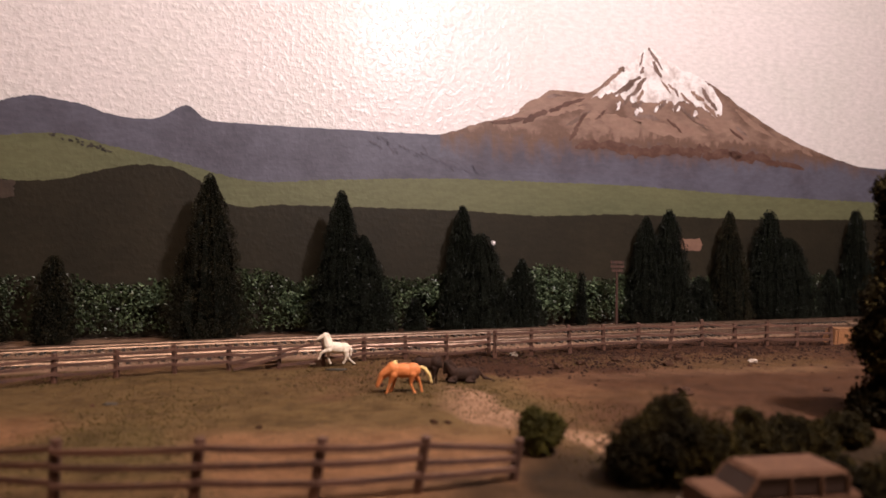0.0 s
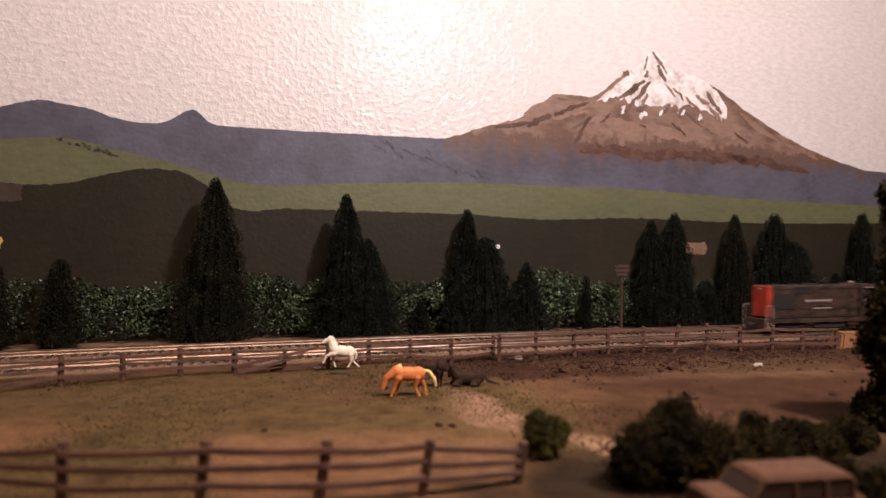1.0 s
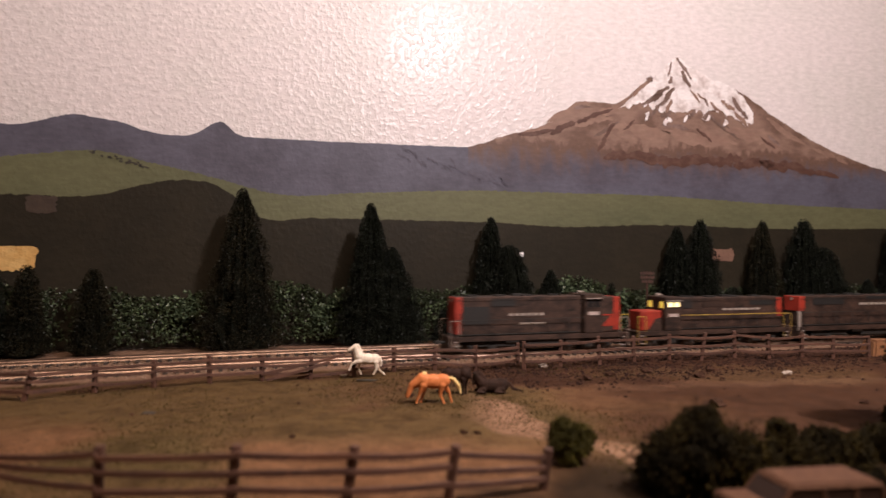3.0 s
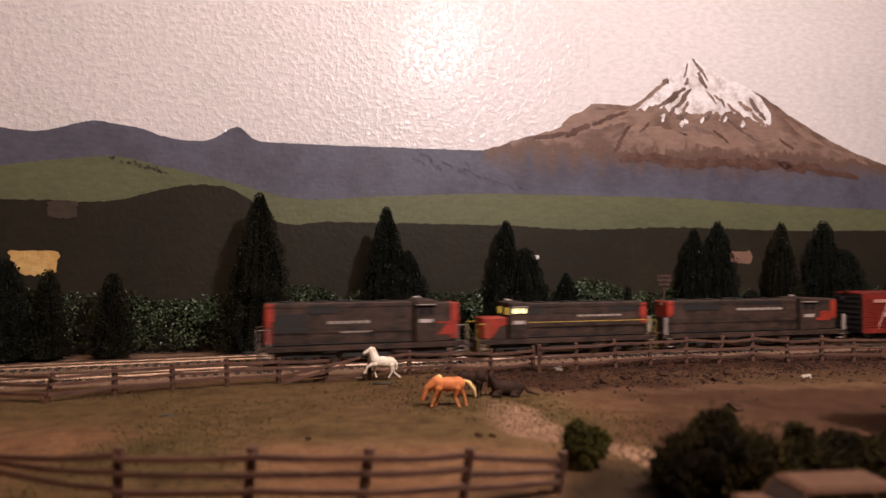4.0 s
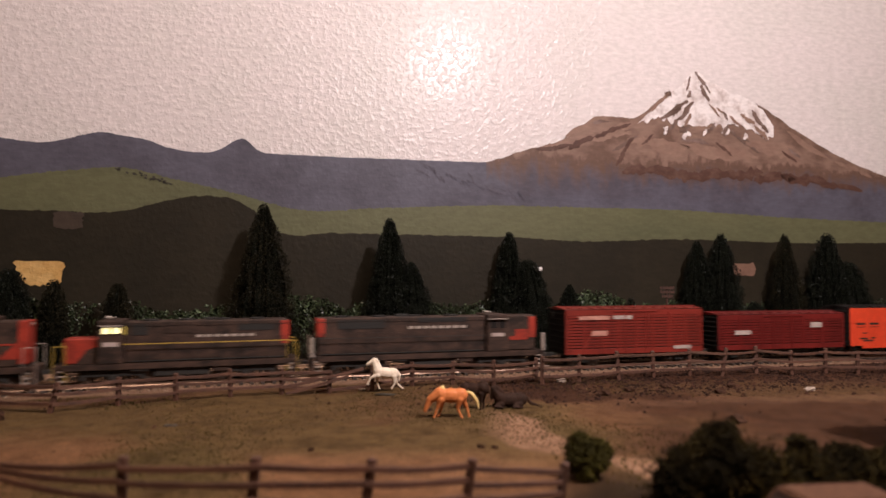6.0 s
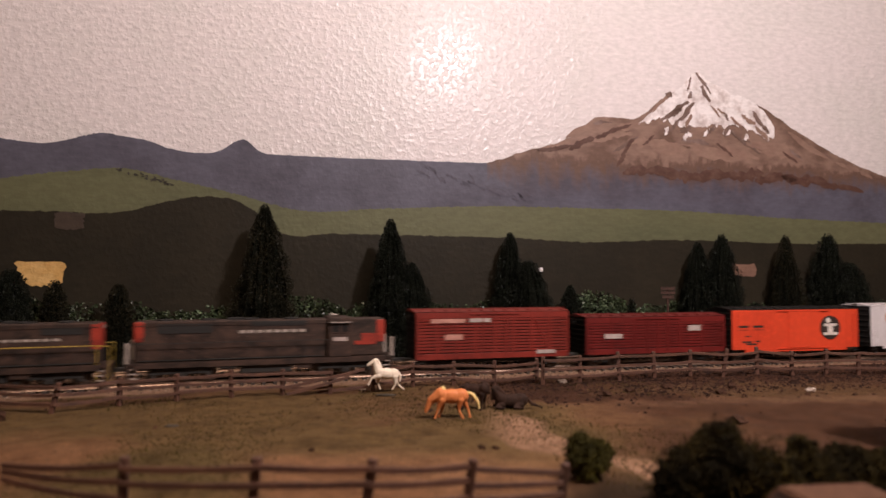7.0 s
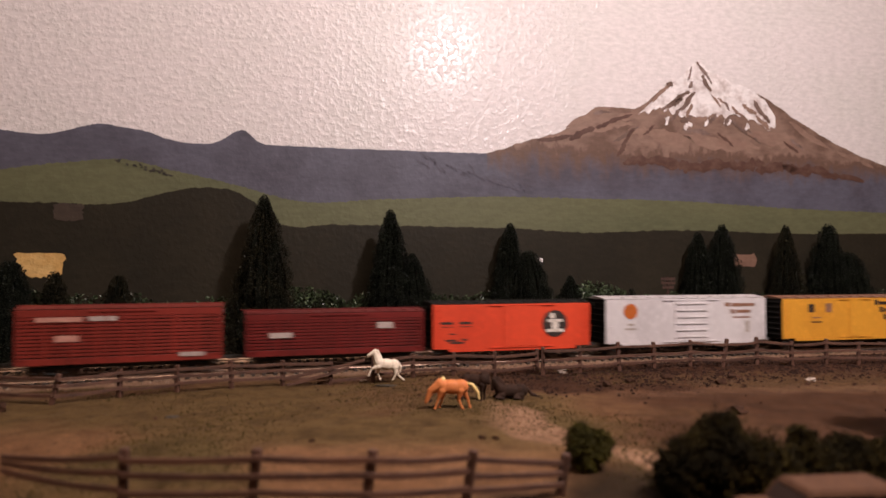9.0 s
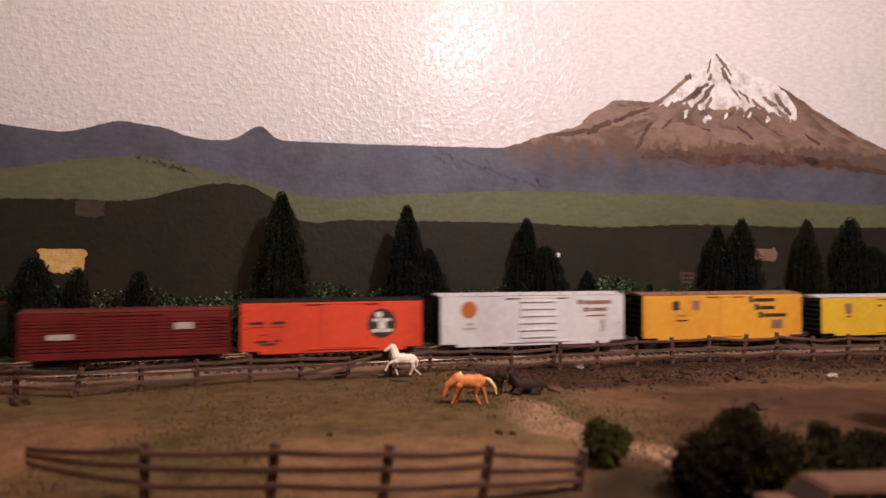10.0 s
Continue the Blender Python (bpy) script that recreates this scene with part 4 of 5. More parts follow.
    for y in (-0.0150, 0.0150):
        for a, b in ((h0 - 0.002, h1 + 0.002),):
            if b - a > 0.02:
                rod(bm, (a, y, 0.0290), (b, y, 0.0290), 0.00028, sides=5)
                for i in range(8):
                    x = a + (b - a) * i / 7
                    rod(bm, (x, y, 0.0145), (x, y, 0.0290), 0.00025, sides=5)
    part("handrail", bm, BLACK, e)
    if lit:
        part("top_rail", rod(bmesh.new(), (h0, -0.0153, 0.0290), (h1 + 0.002, -0.0153, 0.0290), 0.00036, sides=5), rails, e, "yellow handrail")
    part("horn", rod(bmesh.new(), ((c0 + c1) / 2, 0.003, cz + 0.0012), ((c0 + c1) / 2 - 0.006, 0.003, cz + 0.0016), 0.0005, 0.0012, 8), PALE, e)
    return e


def grille(e, x0, x1, z0, z1, paint=None):
    for y in (-0.0102, 0.0102):
        o = math.copysign(0.00045, y)
        part("grille", boxed(x0, x1, *sorted((y, y + o)), z0, z1), paint or LOCO_DARK, e)


TRAIN = []

# leading engine, long hood first
e = engine("dark grey diesel locomotive with scarlet ends running long hood first", 0.172, (0.0400, 0.0580), (-0.0780, 0.0400, 0.0485), (0.0580, 0.0780, 0.0470, LOCO_GREY), ((-0.0780, LOCO_RED, -1, 0.0165, 0.0482), (0.0780, LOCO_RED, 1, 0.0165, 0.0470)))
grille(e, -0.071, -0.048, 0.0250, 0.0400)
grille(e, -0.046, -0.024, 0.0400, 0.0465)
for k in range(6):
    sign(e, -0.030 + 0.0058 * k, -0.0262 + 0.0058 * k, 0.0316, 0.0338, PALE, 0.0103)
sign(e, -0.020, 0.004, 0.0240, 0.0255, PALE, 0.0103)
sign(e, 0.0600, 0.0712, 0.0300, 0.0312, LOCO_RED, 0.0101)
bm = bmesh.new()
a, b = ([bm.verts.new((x, y, z)) for x, z in ((0.0600, 0.0205), (0.0722, 0.0205), (0.0722, 0.0330))] for y in (-0.0103, -0.0098))
bm.faces.new(a), bm.faces.new(b[::-1])
for i in range(3):
    bm.faces.new((a[i], b[i], b[(i + 1) % 3], a[(i + 1) % 3]))
bmesh.ops.recalc_face_normals(bm, faces=bm.faces)
part("corner_wing", bm, LOCO_RED, e, "scarlet slanted wing")
TRAIN.append((e, -0.1835))
# second engine, cab first and lit
e = engine("dark grey diesel locomotive with scarlet nose and lit cab windows", 0.172, (-0.0560, -0.0390), (-0.0390, 0.0775, 0.0450), (-0.0785, -0.0560, 0.0335, LOCO_RED), ((0.0775, LOCO_RED, 1, 0.0255, 0.0445),), lit=True, rails=RAIL_YELLOW)
grille(e, -0.012, 0.010, 0.0360, 0.0430, LOCO_GREY)
for k in range(7):
    sign(e, 0.010 + 0.0062 * k, 0.0146 + 0.0062 * k, 0.0326, 0.0344, PALE, 0.0103)
grille(e, -0.034, -0.024, 0.0350, 0.0430)
grille(e, 0.040, 0.066, 0.0370, 0.0420)
TRAIN.append((e, -0.0055))
# third engine, long hood first
e = engine("weathered dark grey diesel locomotive with a dull red end", 0.202, (0.0470, 0.0655), (-0.0935, 0.0470, 0.0450), (0.0655, 0.0925, 0.0450, LOCO_GREY), ((-0.0935, LOCO_RED, -1, 0.0295, 0.0447), (0.0925, LOCO_RED, 1, 0.0255, 0.0440)), slabs=True)
grille(e, -0.078, -0.040, 0.0360, 0.0430)
grille(e, -0.012, 0.030, 0.0405, 0.0440)
for k in range(8):
    sign(e, -0.020 + 0.0064 * k, -0.0152 + 0.0064 * k, 0.0352, 0.0374, PALE, 0.0103)
part("nose_patch", box(boxed(0.0740, 0.0858, -0.01035, -0.0098, 0.0270, 0.0330), 0.0690, 0.0858, -0.0103, -0.0098, 0.0240, 0.0270), LOCO_RED, e, "scarlet patch on the short hood")
TRAIN.append((e, 0.1875))

# stock cars
c = stock_car("oxide-red slatted stock car with faded white lettering boards", 0.1355, 0.0392, RED_OXIDE, 11, 8)
for x0, x1, z0, z1, ink in ((-0.055, -0.026, 0.0405, 0.0438, PINK_INK), (-0.022, -0.004, 0.0408, 0.0440, WHITE_INK), (-0.043, -0.028, 0.0265, 0.0310, PINK_INK), (0.038, 0.055, 0.0135, 0.0165, WHITE_INK)):
    sign(c, x0, x1, z0, z1, ink, WIDE + 0.0004)
TRAIN.append((c, 0.3722))
c = stock_car("dark maroon slatted stock car with small white heralds", 0.1395, 0.0330, MAROON, 9, 6)
for x0, x1, z0, z1 in ((-0.052, -0.035, 0.0245, 0.0285), (0.031, 0.044, 0.0300, 0.0350)):
    sign(c, x0, x1, z0, z1, WHITE_INK, WIDE + 0.0004, name="herald")
TRAIN.append((c, 0.5260))

# orange box car with a black round emblem
c = box_car("box_car", "bright orange steel box car with a round black emblem", 0.141, 0.0379, ORANGE, 10, (-0.010, 0.024, 0))
em = part("emblem", disc(bmesh.new(), 0.0375, -WIDE - 0.0005, -WIDE, 0.0305, 0.0114, 28), DARK_INK, c, "round black emblem")
bm = disc(bmesh.new(), 0.0350, -WIDE - 0.0008, -WIDE - 0.0003, 0.0372, 0.0026, 14)
box(bm, 0.0345, 0.0405, -WIDE - 0.0008, -WIDE - 0.0003, 0.0235, 0.0335)
box(bm, 0.0305, 0.0445, -WIDE - 0.0008, -WIDE - 0.0003, 0.0318, 0.0342)
box(bm, 0.0295, 0.0455, -WIDE - 0.0008, -WIDE - 0.0003, 0.0233, 0.0258)
part("emblem_figure", bm, BRIGHT_INK, em, "plain white shape")
for x0, x1, z0, z1 in ((-0.064, -0.053, 0.0315, 0.0335), (-0.048, -0.037, 0.0315, 0.0335), (-0.064, -0.053, 0.0292, 0.0297), (-0.048, -0.037, 0.0292, 0.0297), (-0.0565, -0.051, 0.0230, 0.0240), (-0.060, -0.050, 0.0175, 0.0190), (-0.056, -0.044, 0.0155, 0.0170), (-0.046, -0.041, 0.0180, 0.0195)):
    sign(c, x0, x1, z0, z1, DARK_INK, WIDE)
TRAIN.append((c, 0.6738))

# silver box car
c = box_car("box_car", "silver-grey steel box car with an orange disc and brown lettering", 0.1645, 0.0402, SILVER, 12, (-0.014, 0.019, 6), SILVER, 4)
part("emblem", disc(bmesh.new(), -0.0580, -WIDE - 0.0004, -WIDE, 0.0395, 0.0068, 24), surface("burnt_orange", (0.50, 0.12, 0.02), rough=0.5), c, "orange disc")
for x0, x1, z0, z1, ink in ((-0.0610, -0.0545, 0.0268, 0.0285, PALE), (-0.0635, -0.0520, 0.0232, 0.0245, PALE), (0.0380, 0.0440, 0.0425, 0.0462, RUST_INK), (0.0450, 0.0700, 0.0425, 0.0455, RUST_INK), (0.0440, 0.0490, 0.0360, 0.0398, RUST_INK), (0.0500, 0.0655, 0.0365, 0.0393, RUST_INK), (0.0465, 0.0650, 0.0318, 0.0332, RUST_INK), (0.0600, 0.0640, 0.0185, 0.0290, PALE)):
    sign(c, x0, x1, z0, z1, ink, WIDE)
TRAIN.append((c, 0.8419))

# yellow refrigerator cars
c = box_car("refrigerator_car", "golden yellow refrigerator car with dark stepped lettering", 0.162, 0.0388, GOLD, 14, (-0.006, 0.008, 0), RUST_INK)
for x0, x1, z0, z1, ink in ((-0.0520, -0.0455, 0.0355, 0.0435, DARK_INK), (-0.0325, -0.0255, 0.0355, 0.0440, RUST_INK), (-0.0480, -0.0380, 0.0300, 0.0312, RUST_INK), (-0.0490, -0.0370, 0.0258, 0.0270, DARK_INK),
                            (0.0250, 0.0290, 0.0415, 0.0470, DARK_INK), (0.0300, 0.0520, 0.0420, 0.0452, DARK_INK), (0.0310, 0.0350, 0.0345, 0.0398, DARK_INK), (0.0360, 0.0520, 0.0350, 0.0382, DARK_INK), (0.0355, 0.0395, 0.0275, 0.0328, DARK_INK), (0.0405, 0.0640, 0.0280, 0.0312, DARK_INK), (0.0480, 0.0600, 0.0175, 0.0255, RUST_INK)):
    sign(c, x0, x1, z0, z1, ink, WIDE)
TRAIN.append((c, 1.0235))
c = box_car("refrigerator_car", "lemon yellow refrigerator car with a small shield", 0.158, 0.0345, LEMON, 14, (-0.006, 0.008, 0), SILVER)
sign(c, -0.0530, -0.0460, 0.0295, 0.0390, RUST_INK, WIDE, name="shield")
sign(c, -0.0520, -0.0465, 0.0262, 0.0272, DARK_INK, WIDE)
sign(c, -0.0160, -0.0120, 0.0355, 0.0375, DARK_INK, WIDE)
TRAIN.append((c, 1.2050))


# ---- horses: solid painted figures
def coat(name, base, dark=None, rough=0.5):
    return surface(name, base, dark, rough=rough, spec=0.2, scale=220, fine=1500, bump=0.15)


def horse(label, at, coats, legs, neck, head, tail, lying=False):
    """A moulded horse figure facing -x, about 25 mm long. coats: body and mane. legs: hip, knee and hoof for each leg."""
    bm = bmesh.new()
    ball(bm, (-0.0048, 0, 0.0128), (0.0050, 0.0035, 0.0043))
    ball(bm, (0.0000, 0, 0.0127), (0.0080, 0.0037, 0.0044))
    ball(bm, (0.0052, 0, 0.0130), (0.0047, 0.0035, 0.0043))

    def limb(a, b, r0, r1, slot=0):
        ball(bm, a, (r0 * 1.02,) * 3, 2, slot=slot)
        rod(bm, a, b, r0, r1, 8, slot)
        ball(bm, b, (r1 * 1.05,) * 3, 1, slot=slot)
    limb((-0.0062, 0, 0.0140), neck, 0.0039, 0.0023)
    limb(neck, head, 0.0021, 0.0012)
    n, hd = Vector(neck), Vector(head)
    ball(bm, n + (hd - n) * 0.2, (0.0017, 0.0013, 0.0016), 1)
    for s in (-1, 1):
        rod(bm, n + Vector((0.0004, s * 0.0006, 0.0008)), n + Vector((0.0000, s * 0.0009, 0.0025)), 0.0007, 0.0003, 5)
    for hip, knee, hoof in legs:
        limb(hip, knee, 0.0024, 0.00085)
        limb(knee, hoof, 0.00082, 0.00062)
        ball(bm, hoof, (0.0011, 0.0010, 0.0007), 1)
    base = Vector((-0.0055, 0, 0.0165))
    hair = bmesh.new()
    for i in range(7):
        k = i / 6
        ball(hair, base.lerp(n + Vector((0.0008, 0, 0.0006)), k * 0.9) + Vector((0.0004, -0.0008, 0.0005)), (0.0015, 0.0013, 0.0017), 2)
    pts = [Vector((0.0088, 0, 0.0148))] + [Vector(p) for p in tail]
    brush = bmesh.new()
    for i, (a, b) in enumerate(zip(pts, pts[1:])):
        rod(brush, a, b, 0.0009 + 0.0003 * (i == 1), 0.0010 if i < len(pts) - 2 else 0.0005, 7)
        ball(brush, b, (0.0008,) * 3, 1)
    ob = thing("horse_figurine", label, "horse figurine", "horses in the pasture", at=at)
    for name, shape, paint in (("body", bm, coats[0]), ("mane", hair, coats[1]), ("tail", brush, coats[1])):
        o = part(name, shape, paint, ob, smooth=True)
        m = o.modifiers.new("blend", "REMESH")
        m.mode, m.voxel_size, m.use_smooth_shade = "VOXEL", 0.00026, True
        m = o.modifiers.new("soften", "SMOOTH")
        m.factor, m.iterations = 0.5, 12 if name == "body" else 5
    return ob


CREAM = coat("cream_plastic", (0.80, 0.68, 0.56), (0.66, 0.54, 0.42))
CHESTNUT = coat("palomino_plastic", (0.62, 0.205, 0.070), (0.52, 0.155, 0.05))
BLOND = coat("blond_mane", (0.82, 0.60, 0.26), (0.66, 0.44, 0.17))
BAY = coat("dark_bay_plastic", (0.035, 0.015, 0.009), (0.018, 0.009, 0.006), 0.8)
DUN = coat("grey_brown_plastic", (0.034, 0.015, 0.009), (0.016, 0.008, 0.005), 0.8)
horse("cream white horse figurine prancing with one foreleg raised", pose(-0.0685, 0.4310, 0.0012, 0, 6, 12) @ Matrix.Scale(0.87, 4), (CREAM, CREAM),
      (((-0.0060, -0.0016, 0.0110), (-0.0110, -0.0018, 0.0085), (-0.0128, -0.0018, 0.0035)), ((-0.0055, 0.0016, 0.0110), (-0.0058, 0.0016, 0.0055), (-0.0036, 0.0016, 0.0008)),
       ((0.0062, -0.0016, 0.0112), (0.0072, -0.0017, 0.0055), (0.0056, -0.0017, 0.0020)), ((0.0066, 0.0016, 0.0112), (0.0098, 0.0017, 0.0050), (0.0140, 0.0017, 0.0020))),
      (-0.0098, 0, 0.0212), (-0.0146, 0, 0.0178), ((0.0104, 0, 0.0122), (0.0106, 0, 0.0082)))
horse("palomino horse figurine with blond mane and tail grazing", pose(-0.0200, 0.3540, 0.0004, 0, 0, 4) @ Matrix.Scale(0.92, 4), (CHESTNUT, BLOND),
      (((-0.0058, -0.0016, 0.0108), (-0.0080, -0.0018, 0.0055), (-0.0098, -0.0018, 0.0005)), ((-0.0052, 0.0016, 0.0108), (-0.0056, 0.0018, 0.0050), (-0.0075, 0.0018, 0.0005)),
       ((0.0050, -0.0016, 0.0110), (0.0038, -0.0018, 0.0055), (0.0062, -0.0018, 0.0005)), ((0.0062, 0.0016, 0.0110), (0.0092, 0.0018, 0.0058), (0.0105, 0.0018, 0.0005))),
      (-0.0122, -0.0003, 0.0104), (-0.0150, -0.0006, 0.0042), ((0.0118, 0, 0.0140), (0.0150, 0, 0.0095), (0.0158, 0, 0.0060)))
horse("dark bay horse figurine standing behind a palomino", pose(-0.0085, 0.3790, 0.0002, 0, 0, 168) @ Matrix.Scale(0.86, 4), (BAY, BAY),
      (((-0.0058, -0.0016, 0.0108), (-0.0062, -0.0018, 0.0055), (-0.0060, -0.0018, 0.0005)), ((-0.0052, 0.0016, 0.0108), (-0.0050, 0.0018, 0.0050), (-0.0045, 0.0018, 0.0005)),
       ((0.0060, -0.0016, 0.0110), (0.0072, -0.0018, 0.0055), (0.0066, -0.0018, 0.0005)), ((0.0066, 0.0016, 0.0110), (0.0082, 0.0018, 0.0058), (0.0080, 0.0018, 0.0005))),
      (-0.0080, 0, 0.0160), (-0.0100, 0, 0.0115), ((0.0108, 0, 0.0120), (0.0115, 0, 0.0060)))
horse("dark grey-brown horse figurine lying on the ground", pose(0.0125, 0.3850, -0.0080, 0, 0, 6) @ Matrix.Scale(0.98, 4), (DUN, BAY),
      (((-0.0060, -0.0018, 0.0108), (-0.0095, -0.0040, 0.0095), (-0.0050, -0.0050, 0.0092)), ((-0.0052, 0.0016, 0.0108), (-0.0100, 0.0030, 0.0095), (-0.0065, 0.0040, 0.0092)),
       ((0.0050, -0.0018, 0.0108), (0.0010, -0.0045, 0.0095), (0.0060, -0.0052, 0.0092)), ((0.0062, 0.0016, 0.0108), (0.0030, 0.0042, 0.0095), (0.0070, 0.0048, 0.0092))),
      (-0.0098, 0, 0.0192), (-0.0112, 0, 0.0140), ((0.0118, 0, 0.0108), (0.0165, -0.0010, 0.0096)))
tagged(part("oval_plate", ball(bmesh.new(), (0, 0, 0), (0.0072, 0.0030, 0.0006), 2), surface("dark_base", (0.03, 0.022, 0.014), scale=300), at=pose(-0.0660, 0.4190, 0.0006), smooth=True), "dark oval plate on the grass under a white horse", "plate")


# ---- foreground bushes, tree and station wagon
def bush(x, y, blobs, material, label, seed, count=3600, leaf=0.0010, name="bush", category="bush"):
    """A clump of foam foliage on short stems, as several uneven lobes: offset x, y, z and radius each."""
    r = np.random.default_rng(seed)
    z0 = float(land(x, y))
    b = thing(name, label, category, "foreground bushes" if name == "bush" else "", at=pose(x, y, z0))
    stems = bmesh.new()
    p, w = [], []
    lobes = []
    for bx, by, bz, br in blobs:
        rod(stems, (bx * 0.5, by * 0.5, -0.002), (bx, by, bz), 0.0010, 0.0005, 5)
        lobes.append((bx, by, bz, br * 0.80))
        for _ in range(9):
            v = r.normal(size=3)
            v /= np.linalg.norm(v)
            q = br * r.uniform(0.24, 0.46)
            lobes.append((bx + v[0] * (br - 0.6 * q), by + v[1] * (br - 0.6 * q), max(0.4 * q, bz + abs(v[2]) * math.copysign(1, v[2] + 0.35) * (br - 0.6 * q)), q))
    for bx, by, bz, br in lobes:
        k = int(4.6 * count * (br / 0.012) ** 2)
        v = r.normal(size=(k, 3))
        v /= np.linalg.norm(v, axis=1)[:, None]
        lump = 1 + 0.16 * np.sin(v[:, 0] * 6 + seed) * np.sin(v[:, 1] * 7) + 0.12 * np.sin(v[:, 2] * 11 + v[:, 0] * 9)
        rad = br * lump * (0.45 + 0.55 * r.random(k) ** 0.4 + 0.55 * r.random(k) ** 6)
        q = v * rad[:, None] + np.array([bx, by, bz])
        keep = q[:, 2] > 0
        p.append(q[keep])
        w.append(v[keep])
    part("stem", stems, BARK, b)
    part("foliage", tufts("foliage", np.concatenate(p), np.concatenate(w), leaf, leaf * 0.45, material, r), None, b)
    return b


bush(0.0370, 0.2540, ((0, 0, 0.0075, 0.0075), (-0.0025, 0.002, 0.0105, 0.0048), (0.0035, -0.001, 0.0090, 0.0050)), GREEN_BUSH, "small round olive-green foam bush beside the corral fence", 51, 3600, 0.0011)
bush(0.0745, 0.2230, ((0, 0, 0.0115, 0.0120), (-0.0115, -0.002, 0.0080, 0.0100), (0.0030, 0.006, 0.0200, 0.0072), (0.0120, 0.002, 0.0105, 0.0105), (-0.003, 0.0, 0.0170, 0.006)), BUSH, "large dark olive foam bush beside the parked wagon", 52)
bush(0.0990, 0.2330, ((-0.002, 0, 0.006, 0.0090), (0.0110, 0.004, 0.008, 0.0085), (0.0095, 0.006, 0.0150, 0.0052)), BUSH, "dark olive foam bush in a rough hedge", 53)
bush(0.1270, 0.2470, ((0, 0, 0.006, 0.0085), (0.010, 0.003, 0.006, 0.0075), (0.009, 0.008, 0.008, 0.004)), BUSH, "dark olive foam bush in a rough hedge", 54)
bush(0.1560, 0.2620, ((0, 0, 0.0055, 0.0068), (0.006, 0.002, 0.004, 0.005)), BUSH, "low dark olive foam bush", 55)
bush(0.1330, 0.2050, ((0, 0, 0.004, 0.0070), (0.012, 0.006, 0.004, 0.0080), (-0.006, 0.012, 0.004, 0.006)), BUSH, "dark olive foam bush behind the parked wagon", 56)
bush(0.1180, 0.1690, ((0, 0, 0.0035, 0.0055), (0.009, 0.002, 0.006, 0.0070), (0.020, 0.008, 0.008, 0.010)), BUSH, "dark olive foam bush before the parked wagon", 57)
bush(0.2080, 0.2960, ((-0.004, 0, 0.100, 0.0110), (0.004, 0.002, 0.086, 0.0150), (0.002, 0, 0.068, 0.0170), (0.000, 0, 0.050, 0.0180), (-0.006, 0, 0.036, 0.0150), (0.000, 0.002, 0.022, 0.0170), (-0.012, 0, 0.006, 0.0130), (0.010, 0, 0.010, 0.0180)), BUSH,
     "dark ragged deciduous tree close to the track side", 61, 2600, 0.0016, name="ragged_tree", category="tree")

WAGON = surface("dusty_pink_tan_paint", (0.100, 0.046, 0.025), (0.075, 0.034, 0.019), rough=0.85, spec=0.2, scale=80)
WAGON_GLASS = shader("dusty_window", 0.5, 0, 0.15)[0]
WAGON_GLASS.node_tree.nodes["Principled BSDF"].inputs["Base Color"].default_value = (0.035, 0.02, 0.015, 1)
TYRE = surface("tyre_rubber", (0.02, 0.018, 0.016), rough=0.85)


def tapered(x0, x1, y, z0, z1, in0, in1, iny, bevel):
    bm = boxed(x0, x1, -y, y, z0, z1)
    for v in bm.verts:
        if v.co.z > (z0 + z1) / 2:
            v.co.x += in0 if v.co.x < (x0 + x1) / 2 else -in1
            v.co.y *= 1 - iny
    bmesh.ops.bevel(bm, geom=list(bm.edges), offset=bevel, segments=2, affect="EDGES")
    return bm


wagon = thing("station_wagon", "dusty tan toy station wagon parked among bushes", "toy car", at=pose(0.0930, 0.1920, float(land(0.0930, 0.192)), 0, 0, 10) @ Matrix.Diagonal((0.86, 0.86, 0.76, 1)))
part("body", tapered(-0.0270, 0.0270, 0.0100, 0.0030, 0.0125, 0.0006, 0.0006, 0.06, 0.0012), WAGON, wagon)
part("roof", tapered(-0.0115, 0.0220, 0.0094, 0.0185, 0.0208, 0.0014, 0.0010, 0.10, 0.0008), WAGON, wagon)
for x0, x1 in ((-0.0112, -0.0100), (0.0000, 0.0013), (0.0110, 0.0122), (0.0205, 0.0220)):
    for y in (-0.0088, 0.0088):
        bm = bmesh.new()
        rod(bm, ((x0 + x1) / 2 - (0.0045 if x0 < -0.01 else 0), y * 1.04, 0.0120), ((x0 + x1) / 2, y, 0.0188), 0.0007, sides=6)
        part("pillar", bm, WAGON, wagon)
part("windscreen", tapered(-0.0158, -0.0100, 0.0086, 0.0122, 0.0187, 0.0045, 0.0, 0.06, 0.0002), WAGON_GLASS, wagon)
part("side_glazing", tapered(-0.0110, 0.0212, 0.0087, 0.0122, 0.0187, 0.0, 0.0, 0.03, 0.0002), WAGON_GLASS, wagon)
part("bonnet", tapered(-0.0268, -0.0150, 0.0090, 0.0120, 0.0138, 0.0008, 0.0002, 0.08, 0.0006), WAGON, wagon)
part("bumper", boxed(-0.0282, -0.0268, -0.0098, 0.0098, 0.0045, 0.0062, bevel=0.0004), PALE, wagon)
for x in (-0.0165, 0.0165):
    for y in (-0.0096, 0.0096):
        t = part("wheel", disc(bmesh.new(), x, *sorted((y * 0.82, y * 1.03)), 0.0038, 0.0039, 18), TYRE, wagon)
        part("hub_cap", disc(bmesh.new(), x, *sorted((y * 1.03, y * 1.06)), 0.0038, 0.0020, 14), PALE, t)

